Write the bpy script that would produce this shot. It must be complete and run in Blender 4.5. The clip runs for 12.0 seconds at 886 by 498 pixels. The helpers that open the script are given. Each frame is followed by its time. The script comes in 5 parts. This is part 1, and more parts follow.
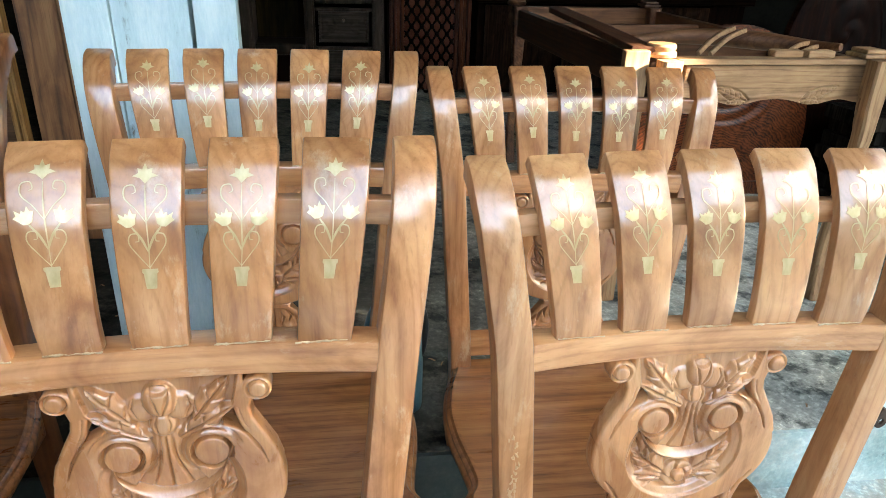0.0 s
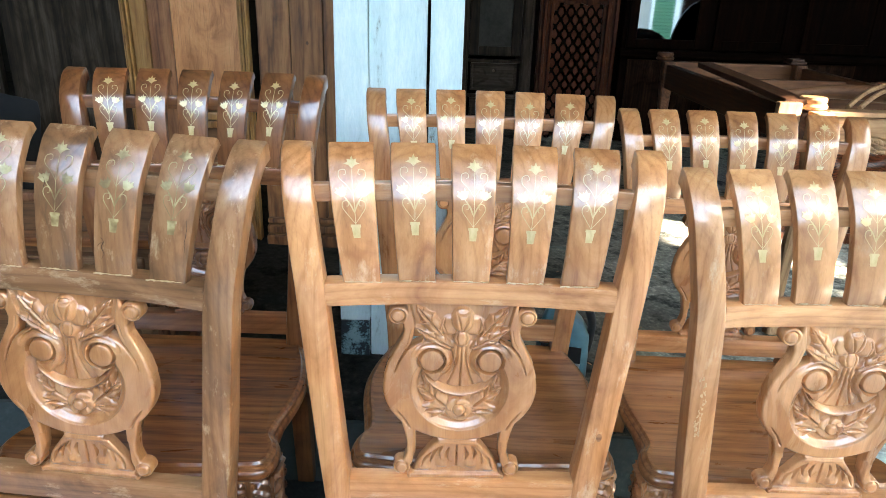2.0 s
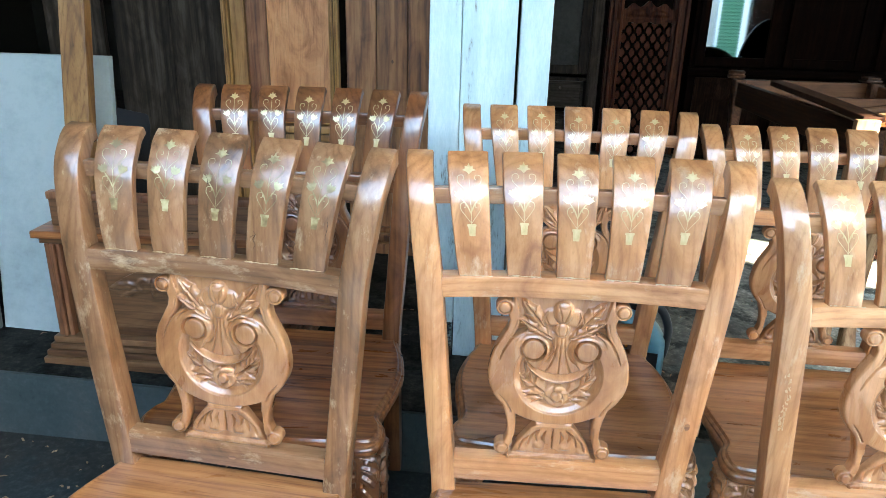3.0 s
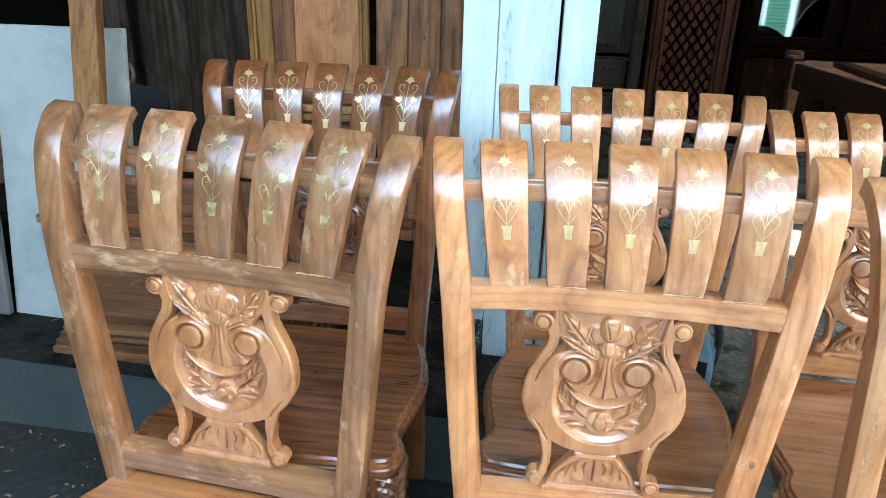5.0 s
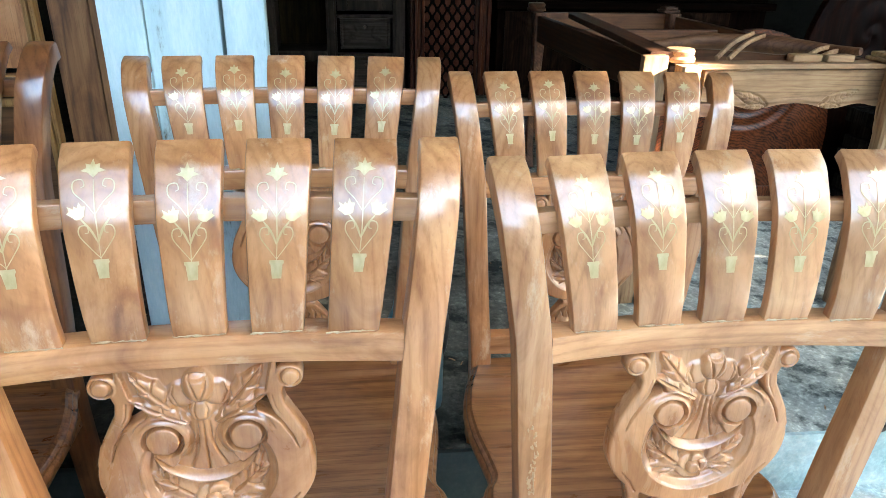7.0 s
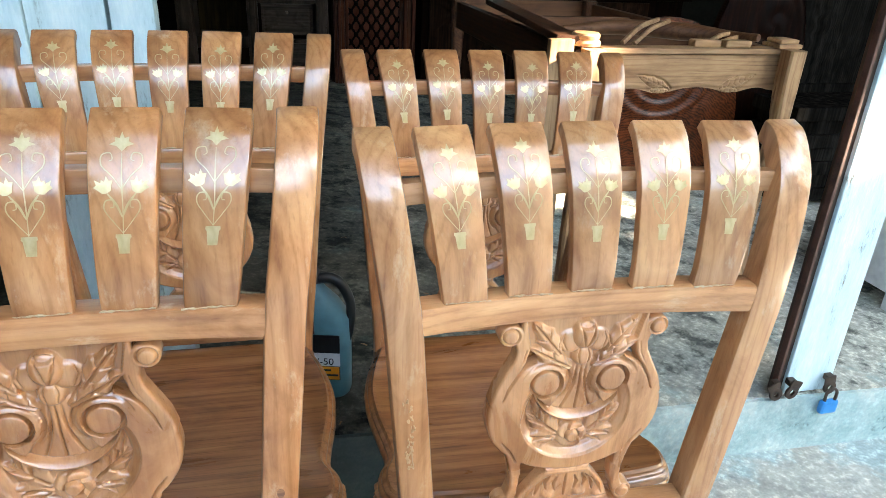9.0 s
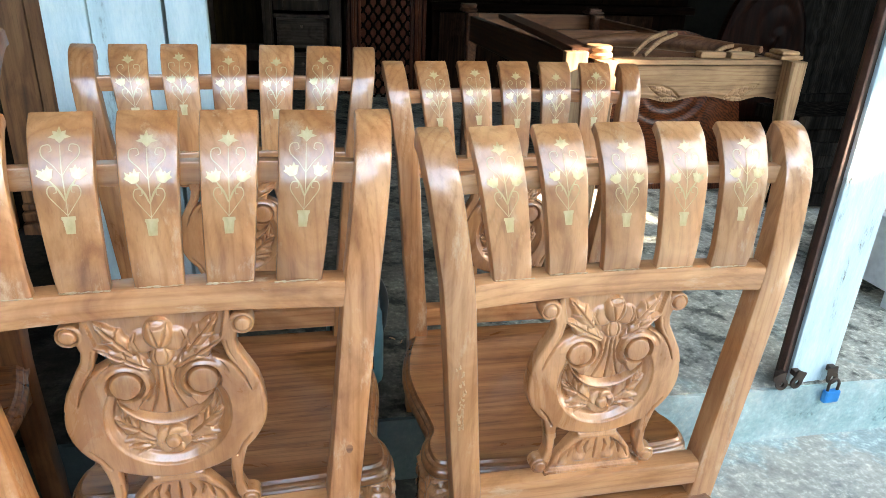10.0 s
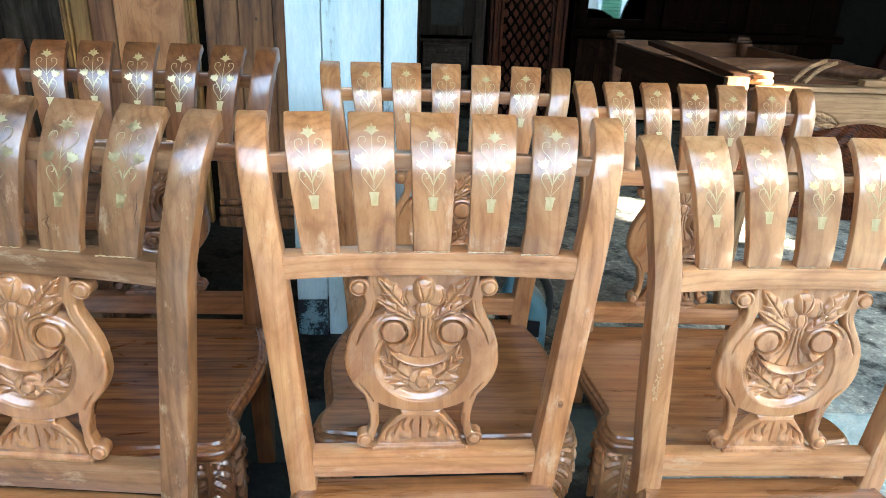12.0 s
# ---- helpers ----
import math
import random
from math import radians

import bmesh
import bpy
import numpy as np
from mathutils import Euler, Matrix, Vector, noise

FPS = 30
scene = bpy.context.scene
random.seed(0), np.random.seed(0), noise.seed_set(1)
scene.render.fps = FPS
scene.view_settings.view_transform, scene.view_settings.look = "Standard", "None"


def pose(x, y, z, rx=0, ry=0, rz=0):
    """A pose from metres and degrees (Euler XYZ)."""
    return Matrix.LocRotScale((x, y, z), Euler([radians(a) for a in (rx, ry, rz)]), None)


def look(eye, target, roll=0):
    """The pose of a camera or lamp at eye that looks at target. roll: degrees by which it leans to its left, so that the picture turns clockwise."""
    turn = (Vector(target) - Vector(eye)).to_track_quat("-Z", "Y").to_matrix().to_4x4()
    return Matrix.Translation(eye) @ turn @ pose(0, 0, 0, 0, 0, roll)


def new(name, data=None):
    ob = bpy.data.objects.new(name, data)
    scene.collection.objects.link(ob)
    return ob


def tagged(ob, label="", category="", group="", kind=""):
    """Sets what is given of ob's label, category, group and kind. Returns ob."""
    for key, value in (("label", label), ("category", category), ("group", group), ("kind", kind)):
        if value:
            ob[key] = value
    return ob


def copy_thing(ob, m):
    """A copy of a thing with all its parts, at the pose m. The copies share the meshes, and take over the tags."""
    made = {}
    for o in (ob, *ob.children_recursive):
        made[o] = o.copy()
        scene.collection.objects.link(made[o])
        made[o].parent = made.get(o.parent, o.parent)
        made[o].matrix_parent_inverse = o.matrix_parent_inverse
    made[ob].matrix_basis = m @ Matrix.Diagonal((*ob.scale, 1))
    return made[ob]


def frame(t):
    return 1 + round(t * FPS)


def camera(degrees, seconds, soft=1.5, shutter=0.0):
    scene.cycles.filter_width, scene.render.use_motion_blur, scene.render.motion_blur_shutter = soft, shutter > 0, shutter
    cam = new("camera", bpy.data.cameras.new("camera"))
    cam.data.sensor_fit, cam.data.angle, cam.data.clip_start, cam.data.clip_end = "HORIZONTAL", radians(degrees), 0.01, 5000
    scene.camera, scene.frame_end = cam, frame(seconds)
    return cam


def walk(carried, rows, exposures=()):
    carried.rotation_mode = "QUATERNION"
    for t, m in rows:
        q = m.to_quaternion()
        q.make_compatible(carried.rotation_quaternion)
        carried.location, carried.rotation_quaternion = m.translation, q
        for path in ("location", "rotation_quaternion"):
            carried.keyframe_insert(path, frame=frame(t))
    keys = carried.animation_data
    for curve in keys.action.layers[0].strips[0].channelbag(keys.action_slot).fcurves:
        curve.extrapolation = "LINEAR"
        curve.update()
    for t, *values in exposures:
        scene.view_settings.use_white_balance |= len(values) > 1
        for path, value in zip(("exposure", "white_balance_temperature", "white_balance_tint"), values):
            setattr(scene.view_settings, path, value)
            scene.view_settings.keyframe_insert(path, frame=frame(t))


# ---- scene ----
cam = camera(65.4, 12.0, soft=0.4)
SCALE = 1.05
LEVEL = pose(0, 0, -0.13, 0, -1.2, 0)
PATH = [
    (0, (0.044, 0.024, 1.281), (0.376, 1.808, 0.441), 0.6),
    (0.5, (-0.021, -0.036, 1.302), (0.207, 1.791, 0.521), -0.3),
    (1, (-0.085, -0.118, 1.31), (0.043, 1.734, 0.567), 0.1),
    (1.5, (-0.128, -0.185, 1.312), (-0.076, 1.674, 0.577), 0.1),
    (2, (-0.152, -0.256, 1.312), (-0.127, 1.611, 0.594), 0.6),
    (2.5, (-0.181, -0.323, 1.308), (-0.199, 1.542, 0.587), 0.8),
    (3, (-0.228, -0.365, 1.324), (-0.357, 1.514, 0.649), 0.2),
    (3.2, (-0.253, -0.37, 1.325), (-0.444, 1.509, 0.665), 0.5),
    (4.8, (-0.254, -0.266, 1.307), (-0.492, 1.587, 0.595), 0.6),
    (5, (-0.235, -0.226, 1.306), (-0.454, 1.623, 0.577), 0.4),
    (5.5, (-0.186, -0.144, 1.284), (-0.353, 1.684, 0.488), -0.1),
    (6, (-0.121, -0.076, 1.278), (-0.178, 1.746, 0.456), -0.4),
    (6.5, (-0.037, -0.028, 1.29), (0.025, 1.801, 0.482), -0.9),
    (7, (0.034, -0.008, 1.286), (0.314, 1.792, 0.46), 0.1),
    (7.5, (0.071, -0.004, 1.275), (0.456, 1.771, 0.435), 0.9),
    (7.7, (0.075, -0.005, 1.276), (0.457, 1.77, 0.437), 1.1),
    (9.3, (0.108, -0.037, 1.265), (0.563, 1.717, 0.418), 1.4),
    (9.5, (0.088, -0.058, 1.272), (0.539, 1.706, 0.442), 1.2),
    (10, (0.024, -0.115, 1.28), (0.471, 1.656, 0.464), 1.2),
    (10.5, (-0.032, -0.164, 1.285), (0.386, 1.623, 0.49), 2.4),
    (11, (-0.094, -0.214, 1.295), (0.248, 1.595, 0.513), 1.9),
    (11.5, (-0.137, -0.254, 1.291), (0.072, 1.58, 0.522), 0.8),
    (12, (-0.159, -0.256, 1.293), (-0.004, 1.587, 0.533), 1.0),
]
walk(cam, [(t, LEVEL @ look(SCALE * Vector(eye), SCALE * Vector(target), roll)) for t, eye, target, roll in PATH],
     exposures=[(0, 4.52, 7950, 8), (1.5, 4.66, 7950, 8), (3, 4.79, 7200, 5), (5, 4.92, 7350, 6), (6, 4.83, 7150, 5), (6.5, 4.69, 7050, 5), (7, 4.66, 7100, 5), (7.5, 4.65, 7300, 6),
                (9.5, 4.47, 7700, 8), (10.5, 4.46, 7650, 7), (12, 4.69, 7250, 5)])

# ---- world and light ----
SUN_WAY = Vector((0.85, -0.35, 0.39)).normalized()
SUN_ELEV = math.degrees(math.asin(SUN_WAY.z))
SUN_AZ = math.degrees(math.atan2(SUN_WAY.x, SUN_WAY.y))
world = bpy.data.worlds.new("sky")
scene.world = world
world.use_nodes = True
wn = world.node_tree.nodes
sky = wn.new("ShaderNodeTexSky")
sky.sky_type = "NISHITA"
sky.sun_disc = False
sky.sun_elevation, sky.sun_rotation = radians(SUN_ELEV), radians(SUN_AZ)
wn["Background"].inputs["Strength"].default_value = 0.15
world.node_tree.links.new(sky.outputs[0], wn["Background"].inputs[0])
sun = new("sun", bpy.data.lights.new("sun", "SUN"))
sun.data.energy, sun.data.angle, sun.data.color = 5.0, radians(0.5), (1.0, 0.96, 0.91)
sun.matrix_basis = look(SUN_WAY, (0, 0, 0))

# ---- materials ----
def nodes_of(name):
    m = bpy.data.materials.new(name)
    m.use_nodes = True
    return m, m.node_tree.nodes, m.node_tree.links, m.node_tree.nodes["Principled BSDF"]


def put(nodes, kind, **kw):
    n = nodes.new(kind)
    for key, value in kw.items():
        n.inputs[key.replace("_", " ")].default_value = value
    return n


def ramp(nodes, stops):
    r = nodes.new("ShaderNodeValToRGB")
    el = r.color_ramp.elements
    while len(el) < len(stops):
        el.new(0.5)
    for e, (p, c) in zip(el, stops):
        e.position, e.color = p, (*c, 1)
    return r


def wood(name, dark, mid, light, axis="z", rough=0.3, coat=0.9, grain=1.0, figure=9.0, vary=0.16, bump=0.12, spec=0.5, streak=0.6, blotch=0.55, ring=0.07, vein=0.45, smear=0.0, pores=0.62, haze=0.165):
    """Sawn and oiled timber: long grain along one axis, growth bands, pores, a tint that differs from piece to piece."""
    m, n, l, b = nodes_of(name)
    tc = n.new("ShaderNodeTexCoord")
    info = n.new("ShaderNodeObjectInfo")
    shift = n.new("ShaderNodeVectorMath"); shift.operation = "MULTIPLY_ADD"
    shift.inputs[1].default_value = (1, 1, 1)
    l.new(tc.outputs["Object"], shift.inputs[0])
    rnd = n.new("ShaderNodeVectorMath"); rnd.operation = "SCALE"
    rnd.inputs[0].default_value = (3.1, 5.7, 7.3)
    l.new(info.outputs["Random"], rnd.inputs["Scale"])
    l.new(rnd.outputs[0], shift.inputs[2])
    mp = n.new("ShaderNodeMapping")
    long = 0.03
    mp.inputs["Scale"].default_value = {"x": (long, 1, 1), "y": (1, long, 1), "z": (1, 1, long)}[axis]
    l.new(shift.outputs[0], mp.inputs["Vector"])
    warp = put(n, "ShaderNodeTexNoise", Scale=14.0 * grain, Detail=2.0, Roughness=0.5)
    l.new(mp.outputs[0], warp.inputs["Vector"])
    bend = n.new("ShaderNodeVectorMath"); bend.operation = "MULTIPLY_ADD"
    bend.inputs[1].default_value = (0.05, 0.05, 0.05)
    l.new(warp.outputs["Color"], bend.inputs[0]); l.new(mp.outputs[0], bend.inputs[2])
    bands = put(n, "ShaderNodeTexNoise", Scale=figure * 4.0 * grain, Detail=3.0, Roughness=0.55)
    l.new(bend.outputs[0], bands.inputs["Vector"])
    fine = put(n, "ShaderNodeTexNoise", Scale=330.0 * grain, Detail=2.0, Roughness=0.6)
    l.new(mp.outputs[0], fine.inputs["Vector"])
    blot = put(n, "ShaderNodeTexNoise", Scale=15.0, Detail=8.0, Roughness=0.62, Distortion=1.2)
    wide = n.new("ShaderNodeMapping")
    wide.inputs["Scale"].default_value = {"x": (0.4, 1, 1), "y": (1, 0.4, 1), "z": (1, 1, 0.4)}[axis]
    l.new(shift.outputs[0], wide.inputs["Vector"]); l.new(wide.outputs[0], blot.inputs["Vector"])
    mixv = n.new("ShaderNodeMath"); mixv.operation = "MULTIPLY_ADD"; mixv.inputs[1].default_value = 0.08
    near = n.new("ShaderNodeVectorMath"); near.operation = "SCALE"
    near.inputs[0].default_value = (0.11, 0.06, 0.5)
    l.new(info.outputs["Random"], near.inputs["Scale"])
    heart = n.new("ShaderNodeVectorMath"); heart.operation = "ADD"
    l.new(tc.outputs["Object"], heart.inputs[0]); l.new(near.outputs[0], heart.inputs[1])
    cone = n.new("ShaderNodeMapping")
    cone.inputs["Location"].default_value = (0.03, 0.05, 0.02)
    cone.inputs["Scale"].default_value = {"x": (0.1, 1, 1), "y": (1, 0.1, 1), "z": (1, 1, 0.1)}[axis]
    l.new(heart.outputs[0], cone.inputs["Vector"])
    rings = put(n, "ShaderNodeTexWave", Scale=24.0 * grain, Distortion=12.0, Detail=3.0, Detail_Scale=0.7, Detail_Roughness=0.55)
    rings.wave_type, rings.rings_direction = "RINGS", axis.upper()
    l.new(cone.outputs[0], rings.inputs["Vector"])
    both = n.new("ShaderNodeMath"); both.operation = "MULTIPLY_ADD"; both.inputs[1].default_value = ring
    l.new(rings.outputs["Fac"], both.inputs[0]); l.new(bands.outputs[0], both.inputs[2])
    soft = n.new("ShaderNodeMath"); soft.operation = "MULTIPLY"; soft.inputs[1].default_value = streak
    l.new(both.outputs[0], soft.inputs[0])
    l.new(fine.outputs[0], mixv.inputs[0]); l.new(soft.outputs[0], mixv.inputs[2])
    mix2 = n.new("ShaderNodeMath"); mix2.operation = "MULTIPLY_ADD"; mix2.inputs[1].default_value = blotch
    l.new(blot.outputs[0], mix2.inputs[0]); l.new(mixv.outputs[0], mix2.inputs[2])
    at = 0.04 + 0.5 * blotch + (0.5 + 0.5 * ring) * streak
    r = ramp(n, [(at - 0.27, tuple(0.65 * v for v in dark)), (at - 0.17, dark), (at, mid), (at + 0.16, light)])
    l.new(mix2.outputs[0], r.inputs[0])
    thin = n.new("ShaderNodeMapping")
    thin.inputs["Scale"].default_value = {"x": (0.025, 1, 1), "y": (1, 0.025, 1), "z": (1, 1, 0.025)}[axis]
    l.new(shift.outputs[0], thin.inputs["Vector"])
    pore = put(n, "ShaderNodeTexNoise", Scale=400.0 * grain, Detail=2.0)
    l.new(thin.outputs[0], pore.inputs["Vector"])
    pr = ramp(n, [(0.30, (0.55, 0.48, 0.42)), (0.44, (1, 1, 1))])
    l.new(pore.outputs[0], pr.inputs[0])
    mul = n.new("ShaderNodeMix"); mul.data_type, mul.blend_type = "RGBA", "MULTIPLY"
    mul.inputs["Factor"].default_value = pores
    l.new(r.outputs[0], mul.inputs["A"]); l.new(pr.outputs[0], mul.inputs["B"])
    vr = ramp(n, [(0.0, (0.62, 0.52, 0.44)), (0.10, (0.84, 0.78, 0.72)), (0.22, (1, 1, 1))])
    l.new(rings.outputs["Fac"], vr.inputs[0])
    veined = n.new("ShaderNodeMix"); veined.data_type, veined.blend_type = "RGBA", "MULTIPLY"
    veined.inputs["Factor"].default_value = vein
    l.new(mul.outputs["Result"], veined.inputs["A"]); l.new(vr.outputs[0], veined.inputs["B"])
    scuff = put(n, "ShaderNodeTexNoise", Scale=26.0, Detail=9.0, Roughness=0.72)
    l.new(wide.outputs[0], scuff.inputs["Vector"])
    sr = ramp(n, [(0.57, (0, 0, 0)), (0.70, (smear, smear, smear))])
    l.new(scuff.outputs[0], sr.inputs[0])
    dried = n.new("ShaderNodeMix"); dried.data_type = "RGBA"
    dried.inputs["B"].default_value = (0.64, 0.44, 0.27, 1)
    l.new(sr.outputs[0], dried.inputs["Factor"]); l.new(veined.outputs["Result"], dried.inputs["A"])
    hs = n.new("ShaderNodeHueSaturation")
    val = n.new("ShaderNodeMath"); val.operation = "MULTIPLY_ADD"
    val.inputs[1].default_value, val.inputs[2].default_value = 2 * vary, 1 - vary
    l.new(info.outputs["Random"], val.inputs[0]); l.new(val.outputs[0], hs.inputs["Value"])
    l.new(dried.outputs["Result"], hs.inputs["Color"]); l.new(hs.outputs[0], b.inputs["Base Color"])
    rr = n.new("ShaderNodeMath"); rr.operation = "MULTIPLY_ADD"
    rr.inputs[1].default_value, rr.inputs[2].default_value = 0.25, rough - 0.1
    l.new(blot.outputs[0], rr.inputs[0]); l.new(rr.outputs[0], b.inputs["Roughness"])
    bp = put(n, "ShaderNodeBump", Strength=bump, Distance=0.002)
    l.new(mixv.outputs[0], bp.inputs["Height"]); l.new(bp.outputs[0], b.inputs["Normal"])
    brush = put(n, "ShaderNodeTexNoise", Scale=46.0, Detail=9.0, Roughness=0.68)
    l.new(wide.outputs[0], brush.inputs["Vector"])
    film = put(n, "ShaderNodeBump", Strength=0.26, Distance=0.002)
    l.new(brush.outputs[0], film.inputs["Height"]); l.new(film.outputs[0], b.inputs["Coat Normal"])
    b.inputs["Specular IOR Level"].default_value = spec
    b.inputs["Coat IOR"].default_value = 1.75
    b.inputs["Coat Weight"].default_value, b.inputs["Coat Roughness"].default_value = coat, haze
    return m


def rough_mat(name, stops, scale=6.0, rough=0.8, bump=0.3, detail=6.0, stretch=(1, 1, 1), dist=0.004, spec=0.4):
    """Mineral or painted surface: cloudy colour at two scales with a fine relief."""
    m, n, l, b = nodes_of(name)
    tc = n.new("ShaderNodeTexCoord")
    mp = n.new("ShaderNodeMapping"); mp.inputs["Scale"].default_value = stretch
    l.new(tc.outputs["Object"], mp.inputs["Vector"])
    a = put(n, "ShaderNodeTexNoise", Scale=scale, Detail=detail, Roughness=0.62)
    c = put(n, "ShaderNodeTexNoise", Scale=scale * 11, Detail=3.0, Roughness=0.7)
    l.new(mp.outputs[0], a.inputs["Vector"]); l.new(mp.outputs[0], c.inputs["Vector"])
    s = n.new("ShaderNodeMath"); s.operation = "MULTIPLY_ADD"; s.inputs[1].default_value = 0.4
    l.new(c.outputs[0], s.inputs[0]); l.new(a.outputs[0], s.inputs[2])
    r = ramp(n, stops)
    l.new(s.outputs[0], r.inputs[0]); l.new(r.outputs[0], b.inputs["Base Color"])
    bp = put(n, "ShaderNodeBump", Strength=bump, Distance=dist)
    l.new(s.outputs[0], bp.inputs["Height"]); l.new(bp.outputs[0], b.inputs["Normal"])
    b.inputs["Roughness"].default_value = rough
    b.inputs["Specular IOR Level"].default_value = spec
    return m


TEAK = dict(dark=(0.275, 0.100, 0.034), mid=(0.455, 0.190, 0.072), light=(0.59, 0.285, 0.120), spec=0.25, streak=0.30, blotch=0.74, ring=0.12, vein=0.26, smear=0.6, pores=0.26)
# paler wood, lifted as well for the brighter right side
PALE_LIT_TEAK = dict(TEAK, dark=(0.30, 0.115, 0.042), mid=(0.53, 0.240, 0.098), light=(0.65, 0.335, 0.150))
# redder wood, and darker for the shade behind the front row
RED_SHADED_TEAK = dict(dark=(0.085, 0.026, 0.008), mid=(0.185, 0.064, 0.022), light=(0.26, 0.105, 0.038), spec=0.25, streak=0.35, blotch=0.7, ring=0.12, vein=0.25, pores=0.25)
teak_z = wood("teak_upright", **TEAK, axis="z")
teak_x = wood("teak_crosswise", **TEAK, axis="x")
teak_seat = wood("teak_seat_board", dark=(0.14, 0.052, 0.018), mid=(0.295, 0.116, 0.041), light=(0.39, 0.172, 0.066), axis="x", rough=0.28, coat=0.75, vary=0.1, streak=0.55, blotch=0.4, figure=16.0, spec=0.25)
teak_carved = wood("teak_carved", **{**TEAK, "vein": 0.08, "ring": 0.05, "smear": 0.2}, axis="z", figure=5.0, rough=0.28, bump=0.03, haze=0.11)
# duller finish, lowered as well for the dimmer left side
DULL_DIM_TEAK = dict(dark=(0.085, 0.037, 0.015), mid=(0.25, 0.112, 0.047), light=(0.37, 0.187, 0.090), spec=0.3, streak=0.3, blotch=0.6, ring=0.12, vein=0.25, smear=0.7, pores=0.3)
teak_dull_z = wood("dull_teak_upright", **DULL_DIM_TEAK, axis="z", rough=0.36)
teak_dull_x = wood("dull_teak_crosswise", **DULL_DIM_TEAK, axis="x", rough=0.36)
teak_pale_z = wood("pale_teak_upright", **PALE_LIT_TEAK, axis="z")
teak_pale_x = wood("pale_teak_crosswise", **PALE_LIT_TEAK, axis="x")
teak_pale_carved = wood("pale_teak_carved", **{**PALE_LIT_TEAK, "vein": 0.08, "ring": 0.05, "smear": 0.2}, axis="z", figure=5.0, rough=0.28, bump=0.03, haze=0.11)
teak_red_z = wood("red_teak_upright", **RED_SHADED_TEAK, axis="z")
teak_red_x = wood("red_teak_crosswise", **RED_SHADED_TEAK, axis="x")
teak_red_carved = wood("red_teak_carved", **{**RED_SHADED_TEAK, "vein": 0.08}, axis="z", figure=5.0, rough=0.28, bump=0.03, haze=0.11)
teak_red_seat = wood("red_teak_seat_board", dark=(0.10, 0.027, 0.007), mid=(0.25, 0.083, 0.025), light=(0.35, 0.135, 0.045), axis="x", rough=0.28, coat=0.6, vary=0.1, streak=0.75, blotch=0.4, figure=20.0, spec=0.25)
raw_wood = wood("raw_timber", dark=(0.18, 0.085, 0.034), mid=(0.34, 0.185, 0.085), light=(0.44, 0.26, 0.13), axis="x", rough=0.6, coat=0.0)
raw_wood_z = wood("raw_timber_upright", dark=(0.18, 0.085, 0.034), mid=(0.34, 0.185, 0.085), light=(0.44, 0.26, 0.13), axis="z", rough=0.6, coat=0.0)
# dark wood taken down to near black: holds the dim shop's shade
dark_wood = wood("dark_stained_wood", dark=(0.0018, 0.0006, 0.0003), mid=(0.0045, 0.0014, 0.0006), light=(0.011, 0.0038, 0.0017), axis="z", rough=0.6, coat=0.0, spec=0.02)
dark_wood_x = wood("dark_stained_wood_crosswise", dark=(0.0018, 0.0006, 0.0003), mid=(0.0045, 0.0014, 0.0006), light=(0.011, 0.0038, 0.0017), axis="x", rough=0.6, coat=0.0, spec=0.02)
red_wood = wood("red_mahogany", dark=(0.012, 0.003, 0.0012), mid=(0.05, 0.012, 0.004), light=(0.10, 0.028, 0.009), axis="z", rough=0.5, coat=0.0, spec=0.12)
grey_wood = wood("weathered_board", dark=(0.009, 0.005, 0.003), mid=(0.029, 0.019, 0.012), light=(0.070, 0.052, 0.037), axis="z", rough=0.75, coat=0.0, grain=0.8, bump=0.4, spec=0.2)
brown_wood = wood("brown_door_wood", dark=(0.072, 0.024, 0.008), mid=(0.185, 0.074, 0.025), light=(0.27, 0.12, 0.045), axis="z", rough=0.55, coat=0.1, grain=0.9, ring=0.25)
panel_wood = wood("peach_panel_wood", dark=(0.38, 0.132, 0.044), mid=(0.62, 0.255, 0.098), light=(0.72, 0.34, 0.150), axis="z", rough=0.5, coat=0.1, figure=3.0, vein=0.06, blotch=0.9, streak=0.3)
red_stile = wood("red_brown_stile", dark=(0.08, 0.025, 0.01), mid=(0.20, 0.075, 0.03), light=(0.28, 0.12, 0.05), axis="z", rough=0.5, coat=0.1)
pine_wood = wood("yellow_pine", dark=(0.20, 0.084, 0.022), mid=(0.35, 0.165, 0.046), light=(0.44, 0.232, 0.078), axis="z", rough=0.5, coat=0.1)
honey_wood = wood("honey_brown_batten", dark=(0.12, 0.048, 0.013), mid=(0.25, 0.112, 0.032), light=(0.33, 0.165, 0.054), axis="z", rough=0.5, coat=0.1)
chest_wood = wood("chest_brown_wood", dark=(0.070, 0.028, 0.011), mid=(0.150, 0.066, 0.027), light=(0.21, 0.105, 0.046), axis="x", rough=0.4, coat=0.2)
blue_paint = rough_mat("pale_blue_paint", [(0.49, (0.16, 0.13, 0.09)), (0.525, (0.30, 0.38, 0.38)), (0.60, (0.50, 0.64, 0.65)), (0.74, (0.58, 0.71, 0.72)), (0.88, (0.68, 0.78, 0.77))], scale=6, rough=0.55, bump=0.5, stretch=(3.0, 3.0, 0.7))
black_paint = rough_mat("flaking_black_paint", [(0.5, (0.006, 0.008, 0.01)), (0.68, (0.014, 0.022, 0.026)), (0.72, (0.10, 0.19, 0.21)), (0.80, (0.22, 0.33, 0.36))], scale=16, rough=0.6, bump=0.5)


